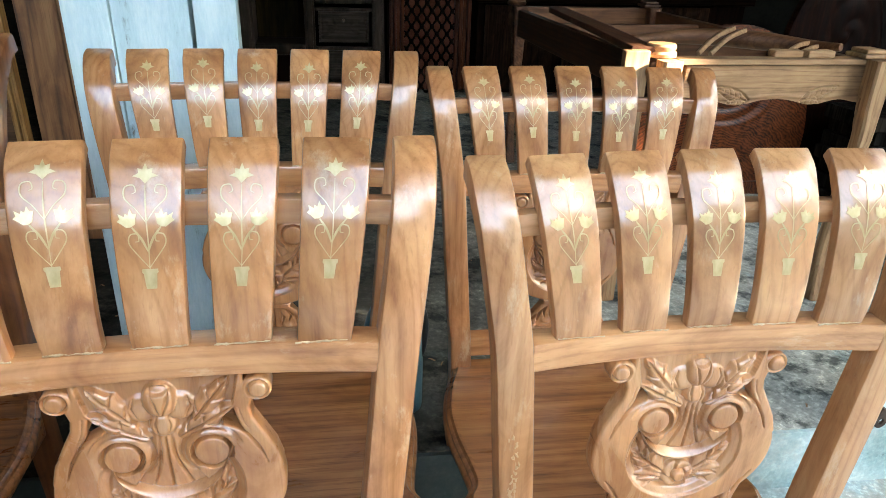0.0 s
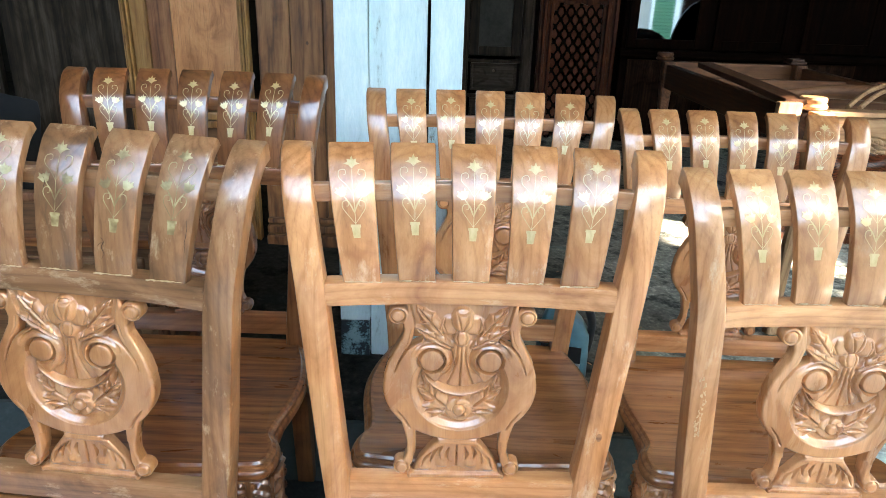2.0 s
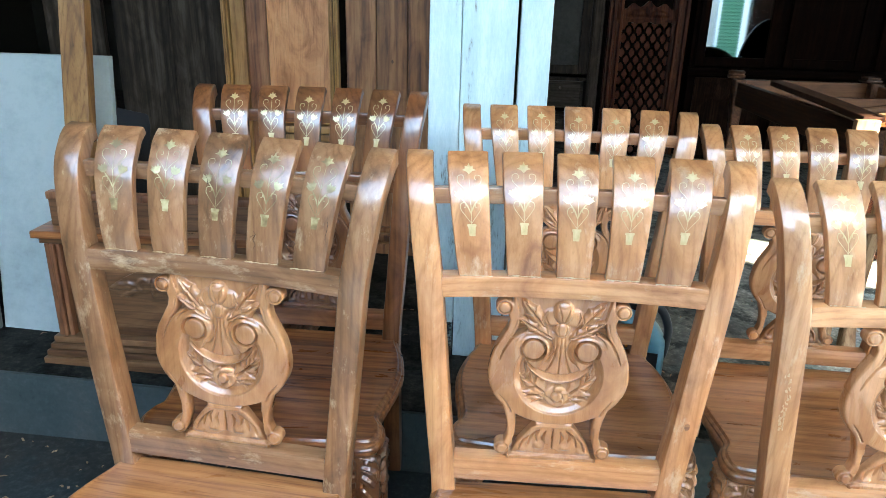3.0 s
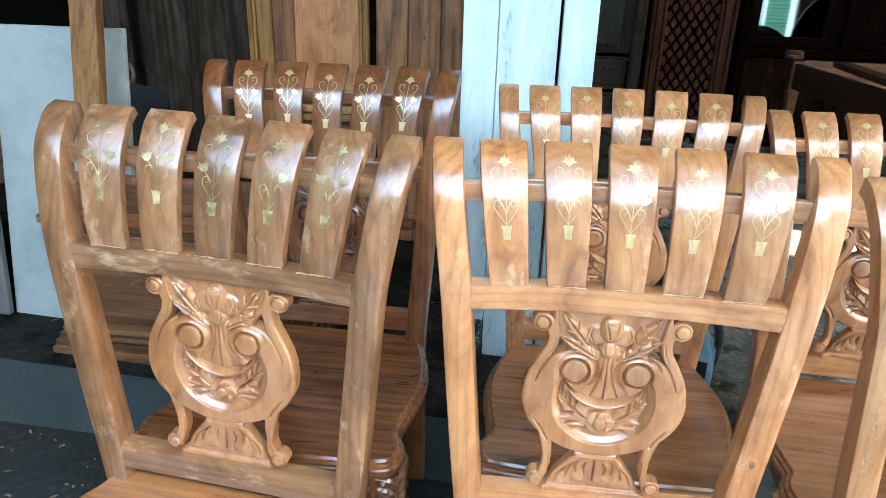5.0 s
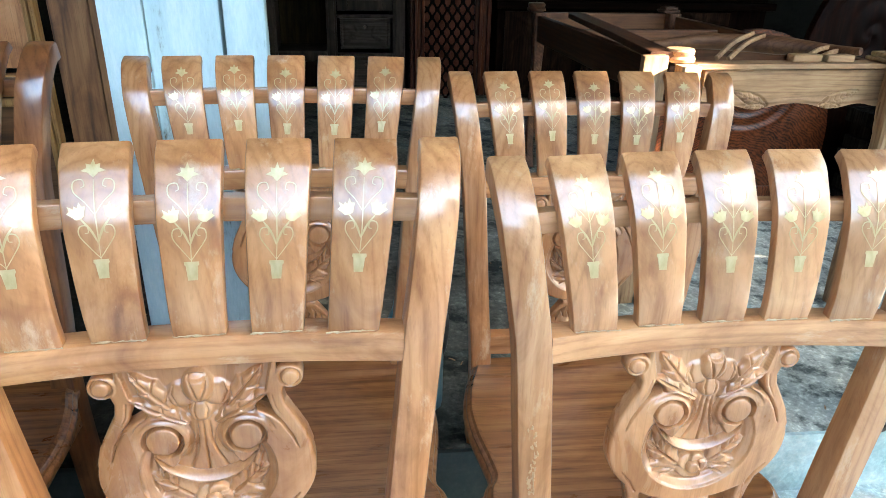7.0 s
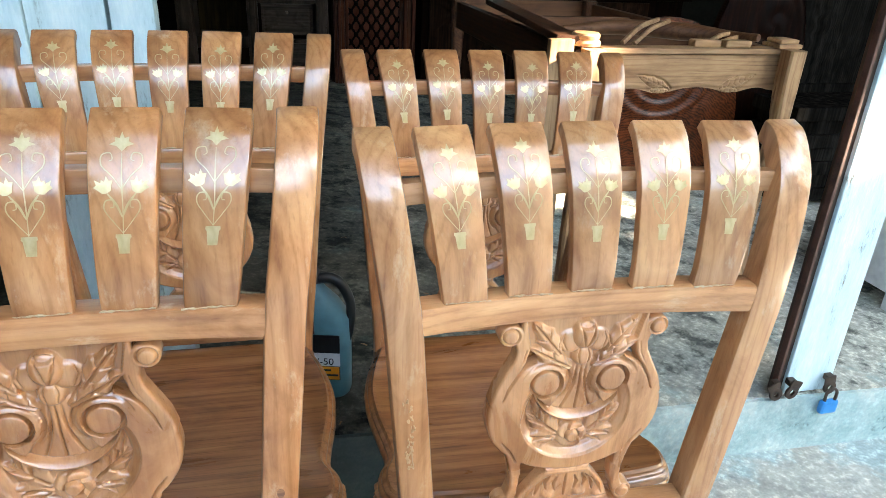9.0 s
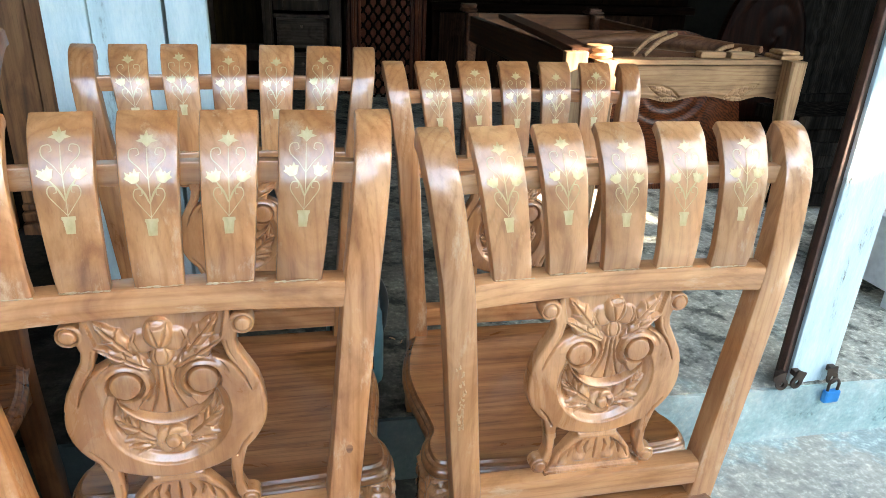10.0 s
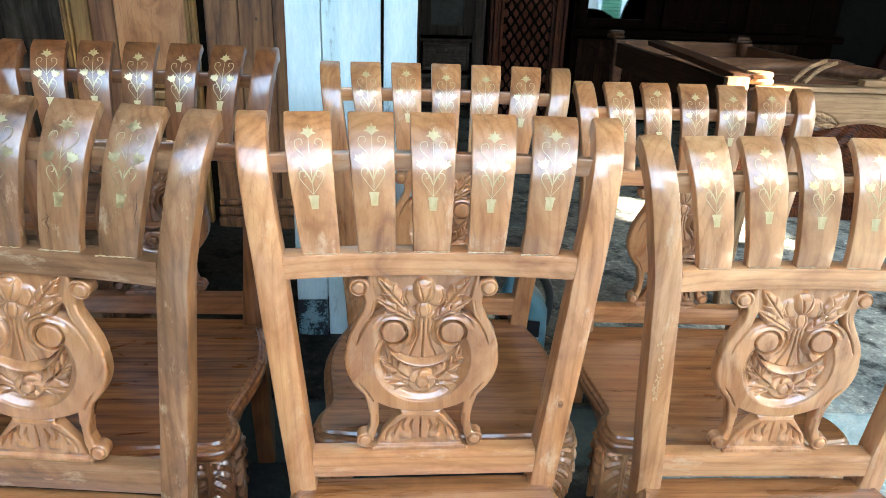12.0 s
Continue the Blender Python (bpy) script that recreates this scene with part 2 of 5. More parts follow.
def worn_floor(name, ground, paint, grime, paint_at, grime_at, scale, spec=0.15):
    """Old cement with flaking remnants of paint, ingrained dirt and pale chips, each with a ragged edge."""
    m, n, l, b = nodes_of(name)
    tc = n.new("ShaderNodeTexCoord")

    def cloud(size, detail, rough, shift):
        mp = n.new("ShaderNodeMapping"); mp.inputs["Location"].default_value = (shift, 2.7 * shift, 0.6 * shift)
        l.new(tc.outputs["Object"], mp.inputs["Vector"])
        z = put(n, "ShaderNodeTexNoise", Scale=size, Detail=detail, Roughness=rough)
        l.new(mp.outputs[0], z.inputs["Vector"])
        return z.outputs[0]

    def over(below, above, mask, low, high):
        r = ramp(n, [(low, (0, 0, 0)), (high, (1, 1, 1))])
        l.new(mask, r.inputs[0])
        mx = n.new("ShaderNodeMix"); mx.data_type = "RGBA"
        l.new(r.outputs[0], mx.inputs["Factor"])
        l.new(below, mx.inputs["A"])
        if isinstance(above, tuple):
            mx.inputs["B"].default_value = (*above, 1)
        else:
            l.new(above, mx.inputs["B"])
        return mx.outputs["Result"]
    base = ramp(n, [(0.3, tuple(0.72 * v for v in ground)), (0.55, ground), (0.75, tuple(1.2 * v for v in ground))])
    l.new(cloud(scale * 4, 8.0, 0.65, 1.3), base.inputs[0])
    coat = ramp(n, [(0.3, tuple(0.8 * v for v in paint)), (0.7, tuple(1.12 * v for v in paint))])
    l.new(cloud(scale * 2, 6.0, 0.6, 5.1), coat.inputs[0])
    c = over(base.outputs[0], coat.outputs[0], cloud(scale, 10.0, 0.66, 9.2), paint_at, paint_at + 0.07)
    c = over(c, grime, cloud(scale * 2.2, 10.0, 0.70, 3.7), grime_at, grime_at + 0.10)
    c = over(c, tuple(min(0.7, 1.35 * v) for v in ground), cloud(scale * 13, 4.0, 0.6, 7.9), 0.66, 0.72)
    l.new(c, b.inputs["Base Color"])
    bp = put(n, "ShaderNodeBump", Strength=0.45, Distance=0.006)
    l.new(cloud(scale * 6, 8.0, 0.7, 2.2), bp.inputs["Height"]); l.new(bp.outputs[0], b.inputs["Normal"])
    b.inputs["Roughness"].default_value, b.inputs["Specular IOR Level"].default_value = 0.8, spec
    return m


concrete = worn_floor("worn_dark_concrete", (0.44, 0.43, 0.36), (0.36, 0.42, 0.38), (0.10, 0.105, 0.09), 0.56, 0.50, 4.0, 0.08)
yard = worn_floor("cement_yard", (0.44, 0.42, 0.36), (0.36, 0.43, 0.41), (0.22, 0.23, 0.21), 0.48, 0.58, 2.4)


def shade_left(m, low, high, start, end, gritty=0.5):
    """Darkens the colour for shade on the left and among furniture, ragged-edged, with grit."""
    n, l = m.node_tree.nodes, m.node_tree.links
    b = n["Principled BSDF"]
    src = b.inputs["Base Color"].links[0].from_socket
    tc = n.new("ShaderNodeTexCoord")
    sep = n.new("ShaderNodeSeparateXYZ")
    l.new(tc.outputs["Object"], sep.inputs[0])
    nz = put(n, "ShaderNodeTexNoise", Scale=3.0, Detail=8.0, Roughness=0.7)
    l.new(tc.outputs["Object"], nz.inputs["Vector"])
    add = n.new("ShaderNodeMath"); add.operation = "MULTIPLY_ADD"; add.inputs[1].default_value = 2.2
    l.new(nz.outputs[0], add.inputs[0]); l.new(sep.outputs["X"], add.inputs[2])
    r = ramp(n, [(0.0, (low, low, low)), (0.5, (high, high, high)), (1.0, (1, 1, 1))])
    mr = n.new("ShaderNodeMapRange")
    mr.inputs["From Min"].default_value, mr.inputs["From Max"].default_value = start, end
    # stays pale towards -y, so that the yard there bounces light
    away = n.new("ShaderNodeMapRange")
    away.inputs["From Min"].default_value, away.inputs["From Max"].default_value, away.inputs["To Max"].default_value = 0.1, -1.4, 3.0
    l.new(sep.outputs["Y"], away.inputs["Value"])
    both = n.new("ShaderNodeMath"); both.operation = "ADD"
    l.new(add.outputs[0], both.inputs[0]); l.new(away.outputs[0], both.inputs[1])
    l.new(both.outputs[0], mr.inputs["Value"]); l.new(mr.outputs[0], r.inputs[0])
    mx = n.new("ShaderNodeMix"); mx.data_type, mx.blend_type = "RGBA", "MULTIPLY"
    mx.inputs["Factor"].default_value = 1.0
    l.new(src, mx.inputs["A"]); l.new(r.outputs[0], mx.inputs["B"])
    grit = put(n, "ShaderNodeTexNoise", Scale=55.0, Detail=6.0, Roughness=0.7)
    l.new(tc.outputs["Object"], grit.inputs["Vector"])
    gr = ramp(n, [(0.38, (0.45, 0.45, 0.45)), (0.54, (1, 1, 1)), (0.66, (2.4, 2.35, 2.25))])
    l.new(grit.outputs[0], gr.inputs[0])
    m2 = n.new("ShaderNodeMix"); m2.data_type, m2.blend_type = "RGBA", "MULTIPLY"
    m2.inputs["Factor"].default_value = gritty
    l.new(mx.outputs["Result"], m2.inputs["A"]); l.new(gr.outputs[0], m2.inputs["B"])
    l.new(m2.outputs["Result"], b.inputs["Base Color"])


# shade around the furniture put into the yard and floor colours
shade_left(yard, 0.08, 0.12, 0.6, 2.2, 0.4)
shade_left(concrete, 0.05, 0.30, 0.55, 2.35)
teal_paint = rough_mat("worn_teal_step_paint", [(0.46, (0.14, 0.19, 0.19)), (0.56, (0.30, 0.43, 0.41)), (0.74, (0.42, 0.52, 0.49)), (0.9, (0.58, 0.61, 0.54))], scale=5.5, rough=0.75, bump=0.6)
# riser dimmed towards the left in its colour, where less light falls
shade_left(teal_paint, 0.11, 0.22, 0.8, 2.4, 0.15)
plaster = rough_mat("grey_plaster", [(0.4, (0.07, 0.07, 0.068)), (0.7, (0.13, 0.13, 0.125))], scale=2, rough=0.9)
pale_plaster = rough_mat("pale_plaster", [(0.5, (0.46, 0.46, 0.43)), (0.8, (0.62, 0.62, 0.58))], scale=2, rough=0.9)
beige_plaster = rough_mat("weathered_house_plaster", [(0.5, (0.28, 0.27, 0.24)), (0.8, (0.42, 0.40, 0.36))], scale=2, rough=0.9)
# near black, so the interior's darkness is put into the plaster colour
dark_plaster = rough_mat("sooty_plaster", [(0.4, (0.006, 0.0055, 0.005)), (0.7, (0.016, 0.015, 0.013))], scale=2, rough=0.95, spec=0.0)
marble = rough_mat("white_marble_slab", [(0.5, (0.19, 0.225, 0.215)), (0.66, (0.28, 0.325, 0.31)), (0.85, (0.35, 0.39, 0.37))], scale=2.5, rough=0.35, bump=0.04)
rust = rough_mat("rusty_iron", [(0.4, (0.03, 0.014, 0.01)), (0.7, (0.10, 0.045, 0.03))], scale=20, rough=0.7)


# ---- building blocks ----
def part(name, bm, material, parent, label="", smooth=None):
    me = bpy.data.meshes.new(name)
    bm.normal_update()
    bm.to_mesh(me)
    bm.free()
    me.materials.append(material)
    if smooth:
        me.shade_smooth()
        me.set_sharp_from_angle(angle=radians(smooth))
    ob = new(name, me)
    ob.parent = parent
    if label:
        ob["label"] = label
    return ob


def thing(name, m, label, category, group="", kind=""):
    ob = new(name)
    ob.empty_display_size = 0.05
    ob.matrix_basis = m
    return tagged(ob, label, category, group, kind)


def box(x0, x1, y0, y1, z0, z1, bevel=0.002, bm=None, m=None):
    made = bm or bmesh.new()
    g = bmesh.ops.create_cube(made, size=1.0)["verts"]
    t = Matrix.Translation(((x0 + x1) / 2, (y0 + y1) / 2, (z0 + z1) / 2)) @ Matrix.Diagonal((x1 - x0, y1 - y0, z1 - z0, 1))
    bmesh.ops.transform(made, matrix=(m or Matrix()) @ t, verts=g)
    if bevel:
        edges = list({e for v in g for e in v.link_edges})
        bmesh.ops.bevel(made, geom=edges, offset=bevel, segments=2, affect="EDGES", profile=0.6)
    return made


def smooth_line(points, n):
    """Catmull-Rom through the points, n pieces a span."""
    p = [Vector(q) for q in points]
    p = [2 * p[0] - p[1]] + p + [2 * p[-1] - p[-2]]
    out = []
    for i in range(1, len(p) - 2):
        for k in range(n):
            t = k / n
            out.append(0.5 * (2 * p[i] + (p[i + 1] - p[i - 1]) * t + (2 * p[i - 1] - 5 * p[i] + 4 * p[i + 1] - p[i + 2]) * t * t
                              + (3 * p[i] - p[i - 1] - 3 * p[i + 1] + p[i + 2]) * t ** 3))
    out.append(p[-2])
    return out


def sweep(line, halves, depths, side=Vector((1, 0, 0)), ease=0.004, bm=None):
    """A bar with rounded corners along a line: its front face lies on the line, half width and depth given at each point."""
    made = bm or bmesh.new()
    rings = []
    for i, p in enumerate(line):
        tan = (line[min(i + 1, len(line) - 1)] - line[max(i - 1, 0)]).normalized()
        back = side.cross(tan).normalized()
        w, d, e = halves[i], depths[i], ease
        prof = [(-w, e), (-w + 0.3 * e, 0.3 * e), (-w + e, 0), (w - e, 0), (w - 0.3 * e, 0.3 * e), (w, e), (w, d - e), (w - e, d), (-w + e, d), (-w, d - e)]
        rings.append([made.verts.new(p + side * a - back * c) for a, c in prof])
    for r, q in zip(rings, rings[1:]):
        for k in range(len(r)):
            made.faces.new((r[k], r[(k + 1) % len(r)], q[(k + 1) % len(r)], q[k]))
    made.faces.new(rings[0][::-1])
    made.faces.new(rings[-1])
    bmesh.ops.recalc_face_normals(made, faces=made.faces)
    return made


# ---- setting ----
def ground_z(x):
    return 0.055 - 0.04 * x


def upper_z(x):
    return 0.235 - 0.047 * x


def slab(name, x0, x1, y0, y1, top, thick, mat, step=0.25):
    bm = bmesh.new()
    nx = max(1, int((x1 - x0) / step))
    xs = [x0 + (x1 - x0) * i / nx for i in range(nx + 1)]
    ring = []
    for x in xs:
        ring.append([bm.verts.new(c) for c in ((x, y0, top(x)), (x, y1, top(x)), (x, y1, top(x) - thick), (x, y0, top(x) - thick))])
    for a, b in zip(ring, ring[1:]):
        for k in range(4):
            bm.faces.new((a[k], b[k], b[(k + 1) % 4], a[(k + 1) % 4]))
    bm.faces.new(ring[0]); bm.faces.new(ring[-1][::-1])
    bmesh.ops.recalc_face_normals(bm, faces=bm.faces)
    return part(name, bm, mat, None)


STEP_Y = 1.15
tagged(slab("ground", -40, 40, -60, STEP_Y + 0.05, ground_z, 0.3, yard, 2), "worn grey cement yard before the shop", "ground", kind="structure")
tagged(slab("floor", -4.5, 5.5, STEP_Y, 6.0, upper_z, 0.5, concrete), "dark worn concrete shop floor behind a step", "floor", kind="structure")
tagged(slab("step_riser", -4.5, 5.5, STEP_Y - 0.012, STEP_Y - 0.001, lambda x: upper_z(x) - 0.004, 0.45, teal_paint), "step riser with worn teal paint", "step", kind="structure")
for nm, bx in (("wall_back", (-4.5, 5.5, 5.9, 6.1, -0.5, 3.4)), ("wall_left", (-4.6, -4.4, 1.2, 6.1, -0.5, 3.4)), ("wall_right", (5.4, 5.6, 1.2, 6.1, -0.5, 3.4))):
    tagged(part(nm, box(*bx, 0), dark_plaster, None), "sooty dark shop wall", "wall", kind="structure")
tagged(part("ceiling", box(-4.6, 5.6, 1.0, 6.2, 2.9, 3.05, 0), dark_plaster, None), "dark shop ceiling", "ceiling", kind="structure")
# overhang added out of view: limits the sky mirrored in the slats
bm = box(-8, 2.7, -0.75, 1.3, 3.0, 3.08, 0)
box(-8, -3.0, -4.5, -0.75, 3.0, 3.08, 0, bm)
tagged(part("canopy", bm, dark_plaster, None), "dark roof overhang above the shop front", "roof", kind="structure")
# wall added out of view to keep bounce off the left chairs
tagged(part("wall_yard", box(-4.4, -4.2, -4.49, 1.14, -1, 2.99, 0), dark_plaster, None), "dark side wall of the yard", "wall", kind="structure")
# added wall, its heights chosen for the lower edge of the glare
bm = box(-30, -4.4, -4.7, -4.5, -1, 5.8, 0)
box(-4.4, 1.7, -4.7, -4.5, -1, 3.1, 0, bm)
box(6.5, 30, -4.7, -4.5, -1, 3.1, 0, bm)
# taller wall added to dim the glare on the right-hand chair
tagged(part("wall_house", box(1.7, 6.5, -4.7, -4.5, -1, 5.4, 0), beige_plaster, None), "grey-beige plaster front of the house across the lane", "wall", kind="structure")
tagged(part("wall_street", bm, plaster, None), "grey plaster wall across the lane", "wall", kind="structure")


def pierced_wall(x, thick, y0, y1, z0, z1, holes):
    """A wall across x with rectangular openings (y0, y1, z0, z1) through it."""
    ys = sorted({y0, y1, *(v for q in holes for v in q[:2])})
    zs = sorted({z0, z1, *(v for q in holes for v in q[2:])})
    bm = bmesh.new()
    for a, b in zip(ys, ys[1:]):
        for c, d in zip(zs, zs[1:]):
            if not any(q[0] <= a and b <= q[1] and q[2] <= c and d <= q[3] for q in holes):
                box(x, x + thick, a, b, c, d, 0, bm)
    return bm


# unseen wall added to mask the sun; pale to fill the right side
SIDE_X = 10.0


def opening(x, y, z, wide, tall):
    """The opening in the side wall through which the sun falls on a place."""
    t = (SIDE_X - x) / SUN_WAY.x
    cy, cz = y + t * SUN_WAY.y, z + t * SUN_WAY.z
    return (cy - wide / 2, cy + wide / 2, cz - tall / 2, cz + tall / 2)


# openings aimed at the sun patches; the last lights ground for bounce
bm = pierced_wall(SIDE_X, 0.05, -7.5, 1.6, -1.5, 9.0, [opening(0.545, 1.15, 1.002, 0.10, 0.022), opening(0.87, 1.79, 0.90, 0.12, 0.16), opening(1.36, 1.15, 0.88, 0.10, 0.17), opening(1.70, 2.03, 0.155, 0.045, 0.30), opening(1.22, 2.66, 0.18, 0.42, 0.34), opening(4.3, -2.4, ground_z(4.3), 3.6, 1.7)])
tagged(part("wall_side", bm, pale_plaster, None), "pale plaster wall of the neighbouring house with openings", "wall", kind="structure")

# ---- chairs ----
brass, n_, l_, b_ = nodes_of("dull_brass_inlay")
b_.inputs["Base Color"].default_value = (0.72, 0.56, 0.24, 1)
b_.inputs["Metallic"].default_value, b_.inputs["Roughness"].default_value = 0.45, 0.32
nz = put(n_, "ShaderNodeTexNoise", Scale=7.0, Detail=3.0)
rz = ramp(n_, [(0.3, (0.47, 0.325, 0.145)), (0.7, (0.63, 0.48, 0.26))])
l_.new(nz.outputs[0], rz.inputs[0]); l_.new(rz.outputs[0], b_.inputs["Base Color"])

tarnish, n_, l_, b_ = nodes_of("tarnished_brass_inlay")
b_.inputs["Metallic"].default_value, b_.inputs["Roughness"].default_value = 0.4, 0.42
tc_ = n_.new("ShaderNodeTexCoord")
nz = put(n_, "ShaderNodeTexNoise", Scale=45.0, Detail=3.0)
l_.new(tc_.outputs["Object"], nz.inputs["Vector"])
rz = ramp(n_, [(0.40, (0.19, 0.125, 0.055)), (0.50, (0.28, 0.20, 0.09)), (0.60, (0.44, 0.35, 0.18)), (0.68, (0.58, 0.48, 0.27))])
l_.new(nz.outputs[0], rz.inputs[0]); l_.new(rz.outputs[0], b_.inputs["Base Color"])

filler = rough_mat("dried_filler", [(0.45, (0.26, 0.125, 0.05)), (0.6, (0.44, 0.27, 0.14)), (0.8, (0.54, 0.38, 0.22))], scale=60, rough=0.6)

def tube(points, radius, n=6, sides=8, bm=None):
    """A round bar along a smooth line; the radius may be a list."""
    made = bm or bmesh.new()
    ln = smooth_line(points, n)
    rads = radius if isinstance(radius, list) else [radius, radius]
    rings = []
    up = Vector((0.13, 0.31, 0.94))
    for i, p in enumerate(ln):
        t = (ln[min(i + 1, len(ln) - 1)] - ln[max(i - 1, 0)]).normalized()
        a = t.cross(up).normalized()
        b = t.cross(a)
        r = float(np.interp(i / (len(ln) - 1), np.linspace(0, 1, len(rads)), rads))
        rings.append([made.verts.new(p + (a * math.cos(2 * math.pi * k / sides) + b * math.sin(2 * math.pi * k / sides)) * r) for k in range(sides)])
    for r, q in zip(rings, rings[1:]):
        for k in range(sides):
            made.faces.new((r[k], r[(k + 1) % sides], q[(k + 1) % sides], q[k]))
    made.faces.new(rings[0][::-1]); made.faces.new(rings[-1])
    bmesh.ops.recalc_face_normals(made, faces=made.faces)
    return made


STILE = [(0.05, 0.0), (0.02, 0.2), (0.004, 0.40), (-0.002, 0.55), (-0.007, 0.70), (-0.008, 0.79), (0.002, 0.86), (0.017, 0.92), (0.038, 0.953), (0.058, 0.972), (0.078, 0.979)]
SLAT = [(-0.004, 0.80), (-0.004, 0.83), (0.004, 0.875), (0.017, 0.922), (0.038, 0.955), (0.050, 0.969), (0.066, 0.980)]


def stile_x(z):
    pts = [(0, 0.185), (0.40, 0.187), (0.79, 0.217), (0.98, 0.241)]
    for (a, b), (c, d) in zip(pts, pts[1:]):
        if z <= c:
            return b + (d - b) * (z - a) / (c - a)
    return pts[-1][1]


def arch(x):
    return 0.016 * (1 - (x / 0.2) ** 2)


def grid_relief(x0, x1, z0, z1, step, outline, height, back, bm=None):
    """A carved plate: the front is a height field (towards -y, metres) inside the outline (signed distance), the back is flat."""
    nx, nz_ = int(round((x1 - x0) / step)), int(round((z1 - z0) / step))
    X, Z = np.meshgrid(np.linspace(x0, x1, nx + 1), np.linspace(z0, z1, nz_ + 1), indexing="ij")
    D = outline(X, Z)
    gx, gz = np.gradient(D, step)
    far = np.where(D > 0, np.minimum(D, 1.5 * step), 0)
    g = np.hypot(gx, gz) + 1e-9
    X2, Z2 = X - far * gx / g, Z - far * gz / g
    Y = -height(X2, Z2)
    pad = np.pad(Y, 1, mode="edge")       # the blade leaves no sharper edge than this
    Y = 0.48 * Y + 0.10 * (pad[:-2, 1:-1] + pad[2:, 1:-1] + pad[1:-1, :-2] + pad[1:-1, 2:]) + 0.03 * (pad[:-2, :-2] + pad[2:, 2:] + pad[:-2, 2:] + pad[2:, :-2])
    inside = D < 0
    cell = inside[:-1, :-1] | inside[1:, :-1] | inside[:-1, 1:] | inside[1:, 1:]
    made = bm or bmesh.new()
    front, rear = {}, {}

    def vert(i, k, store, y):
        if (i, k) not in store:
            store[i, k] = made.verts.new((X2[i, k], y, Z2[i, k]))
        return store[i, k]
    for i, k in zip(*np.nonzero(cell)):
        c = [(i, k), (i + 1, k), (i + 1, k + 1), (i, k + 1)]
        made.faces.new([vert(*p, front, Y[p]) for p in c])
        for p in c:
            vert(*p, rear, back)
        for (di, dk), e in (((0, -1), (0, 1)), ((1, 0), (1, 2)), ((0, 1), (2, 3)), ((-1, 0), (3, 0))):
            a, b = i + di, k + dk
            if not (0 <= a < nx and 0 <= b < nz_ and cell[a, b]):
                p, q = c[e[0]], c[e[1]]
                made.faces.new([front[q], front[p], rear[p], rear[q]])
    for k in range(nz_):                  # the flat back, in one strip for each run of cells
        i = 0
        while i < nx:
            if not cell[i, k]:
                i += 1
                continue
            j = i
            while j + 1 < nx and cell[j + 1, k]:
                j += 1
            made.faces.new([rear[i, k], rear[i, k + 1], rear[j + 1, k + 1], rear[j + 1, k]])
            i = j + 1
    for v in [v for v in rear.values() if not v.link_faces]:
        made.verts.remove(v)
    return made


def chain(X, Y, pts, wide):
    """Signed distance to a chain of straight pieces with a half width at each point."""
    d = np.full(X.shape, 1e9)
    for (ax, ay), (bx, by), wa, wb in zip(pts, pts[1:], wide, wide[1:]):
        vx, vy = bx - ax, by - ay
        t = np.clip(((X - ax) * vx + (Y - ay) * vy) / (vx * vx + vy * vy), 0, 1)
        d = np.minimum(d, np.hypot(X - ax - t * vx, Y - ay - t * vy) - (wa + (wb - wa) * t))
    return d


def inside(d, soft=2.0):
    return np.clip(0.5 - d / soft, 0, 1)


def leaf(X, Y, x, y, turn, length, wide, tall, teeth=0.0):
    """Height of a carved leaf: pointed, domed, with a groove along its rib."""
    c, s = math.cos(radians(turn)), math.sin(radians(turn))
    p, q = ((X - x) * c + (Y - y) * s) / length, -(X - x) * s + (Y - y) * c
    t = np.clip(p, 0, 1)
    half = wide * np.sin(np.pi * t ** 0.8) ** 0.9 * (1 + teeth * (1 - np.abs(np.sin(3.5 * np.pi * t)) * 2)) + 1e-4
    k = np.clip(1 - (q / half) ** 2, 0, 1)
    h = tall * np.sqrt(k) - 0.5 * tall * np.exp(-(q / 1.3) ** 2) * (k > 0)
    return np.where((p > 0) & (p < 1) & (k > 0), h, -99)


SPLAT_Z = 0.474


def splat_outline(x, z):
    """Signed distance to the edge of the lyre-shaped splat."""
    X, Y = np.abs(x) * 1000, (z - SPLAT_Z) * 1000
    d = (np.sqrt((X / 112) ** 2 + ((Y - 160) / 89) ** 2) - 1) * 82
    d = np.minimum(d, np.hypot(X - 91, Y - 276) - 13.5)
    d = np.minimum(d, chain(X, Y, [(86, 281), (77, 270), (74, 255), (77, 240), (86, 222), (96, 200), (101, 182)], [8, 9, 8, 7.5, 8, 9, 9]))
    plate = np.maximum(X - np.interp(Y, (200, 236, 246, 256, 266, 300), (40, 52, 56, 66, 78, 78)), np.maximum(Y - 300, 200 - Y))
    d = np.minimum(d, plate)
    d = np.minimum(d, chain(X, Y, [(76, 108), (72, 88), (69, 66), (69, 46), (74, 30), (82, 20)], [10, 8.5, 7, 6.5, 7, 9]))
    d = np.minimum(d, np.hypot(X - 83, Y - 20) - 13)
    fan = np.maximum(X - np.interp(Y, (-4, 6, 8, 14, 32, 50, 68), (74, 74, 66, 64, 57, 44, 30)), np.maximum(Y - 73, -4 - Y))
    d = np.minimum(d, fan * 0.8)
    return np.maximum(d, np.maximum(Y - 298, -1 - Y)) / 1000


def bead(d, half, low, tall):
    """A rounded ridge at distance 0, else far below."""
    return np.where(np.abs(d) < half, low + tall * np.sqrt(np.clip(1 - (d / half) ** 2, 0, 1)), -99)


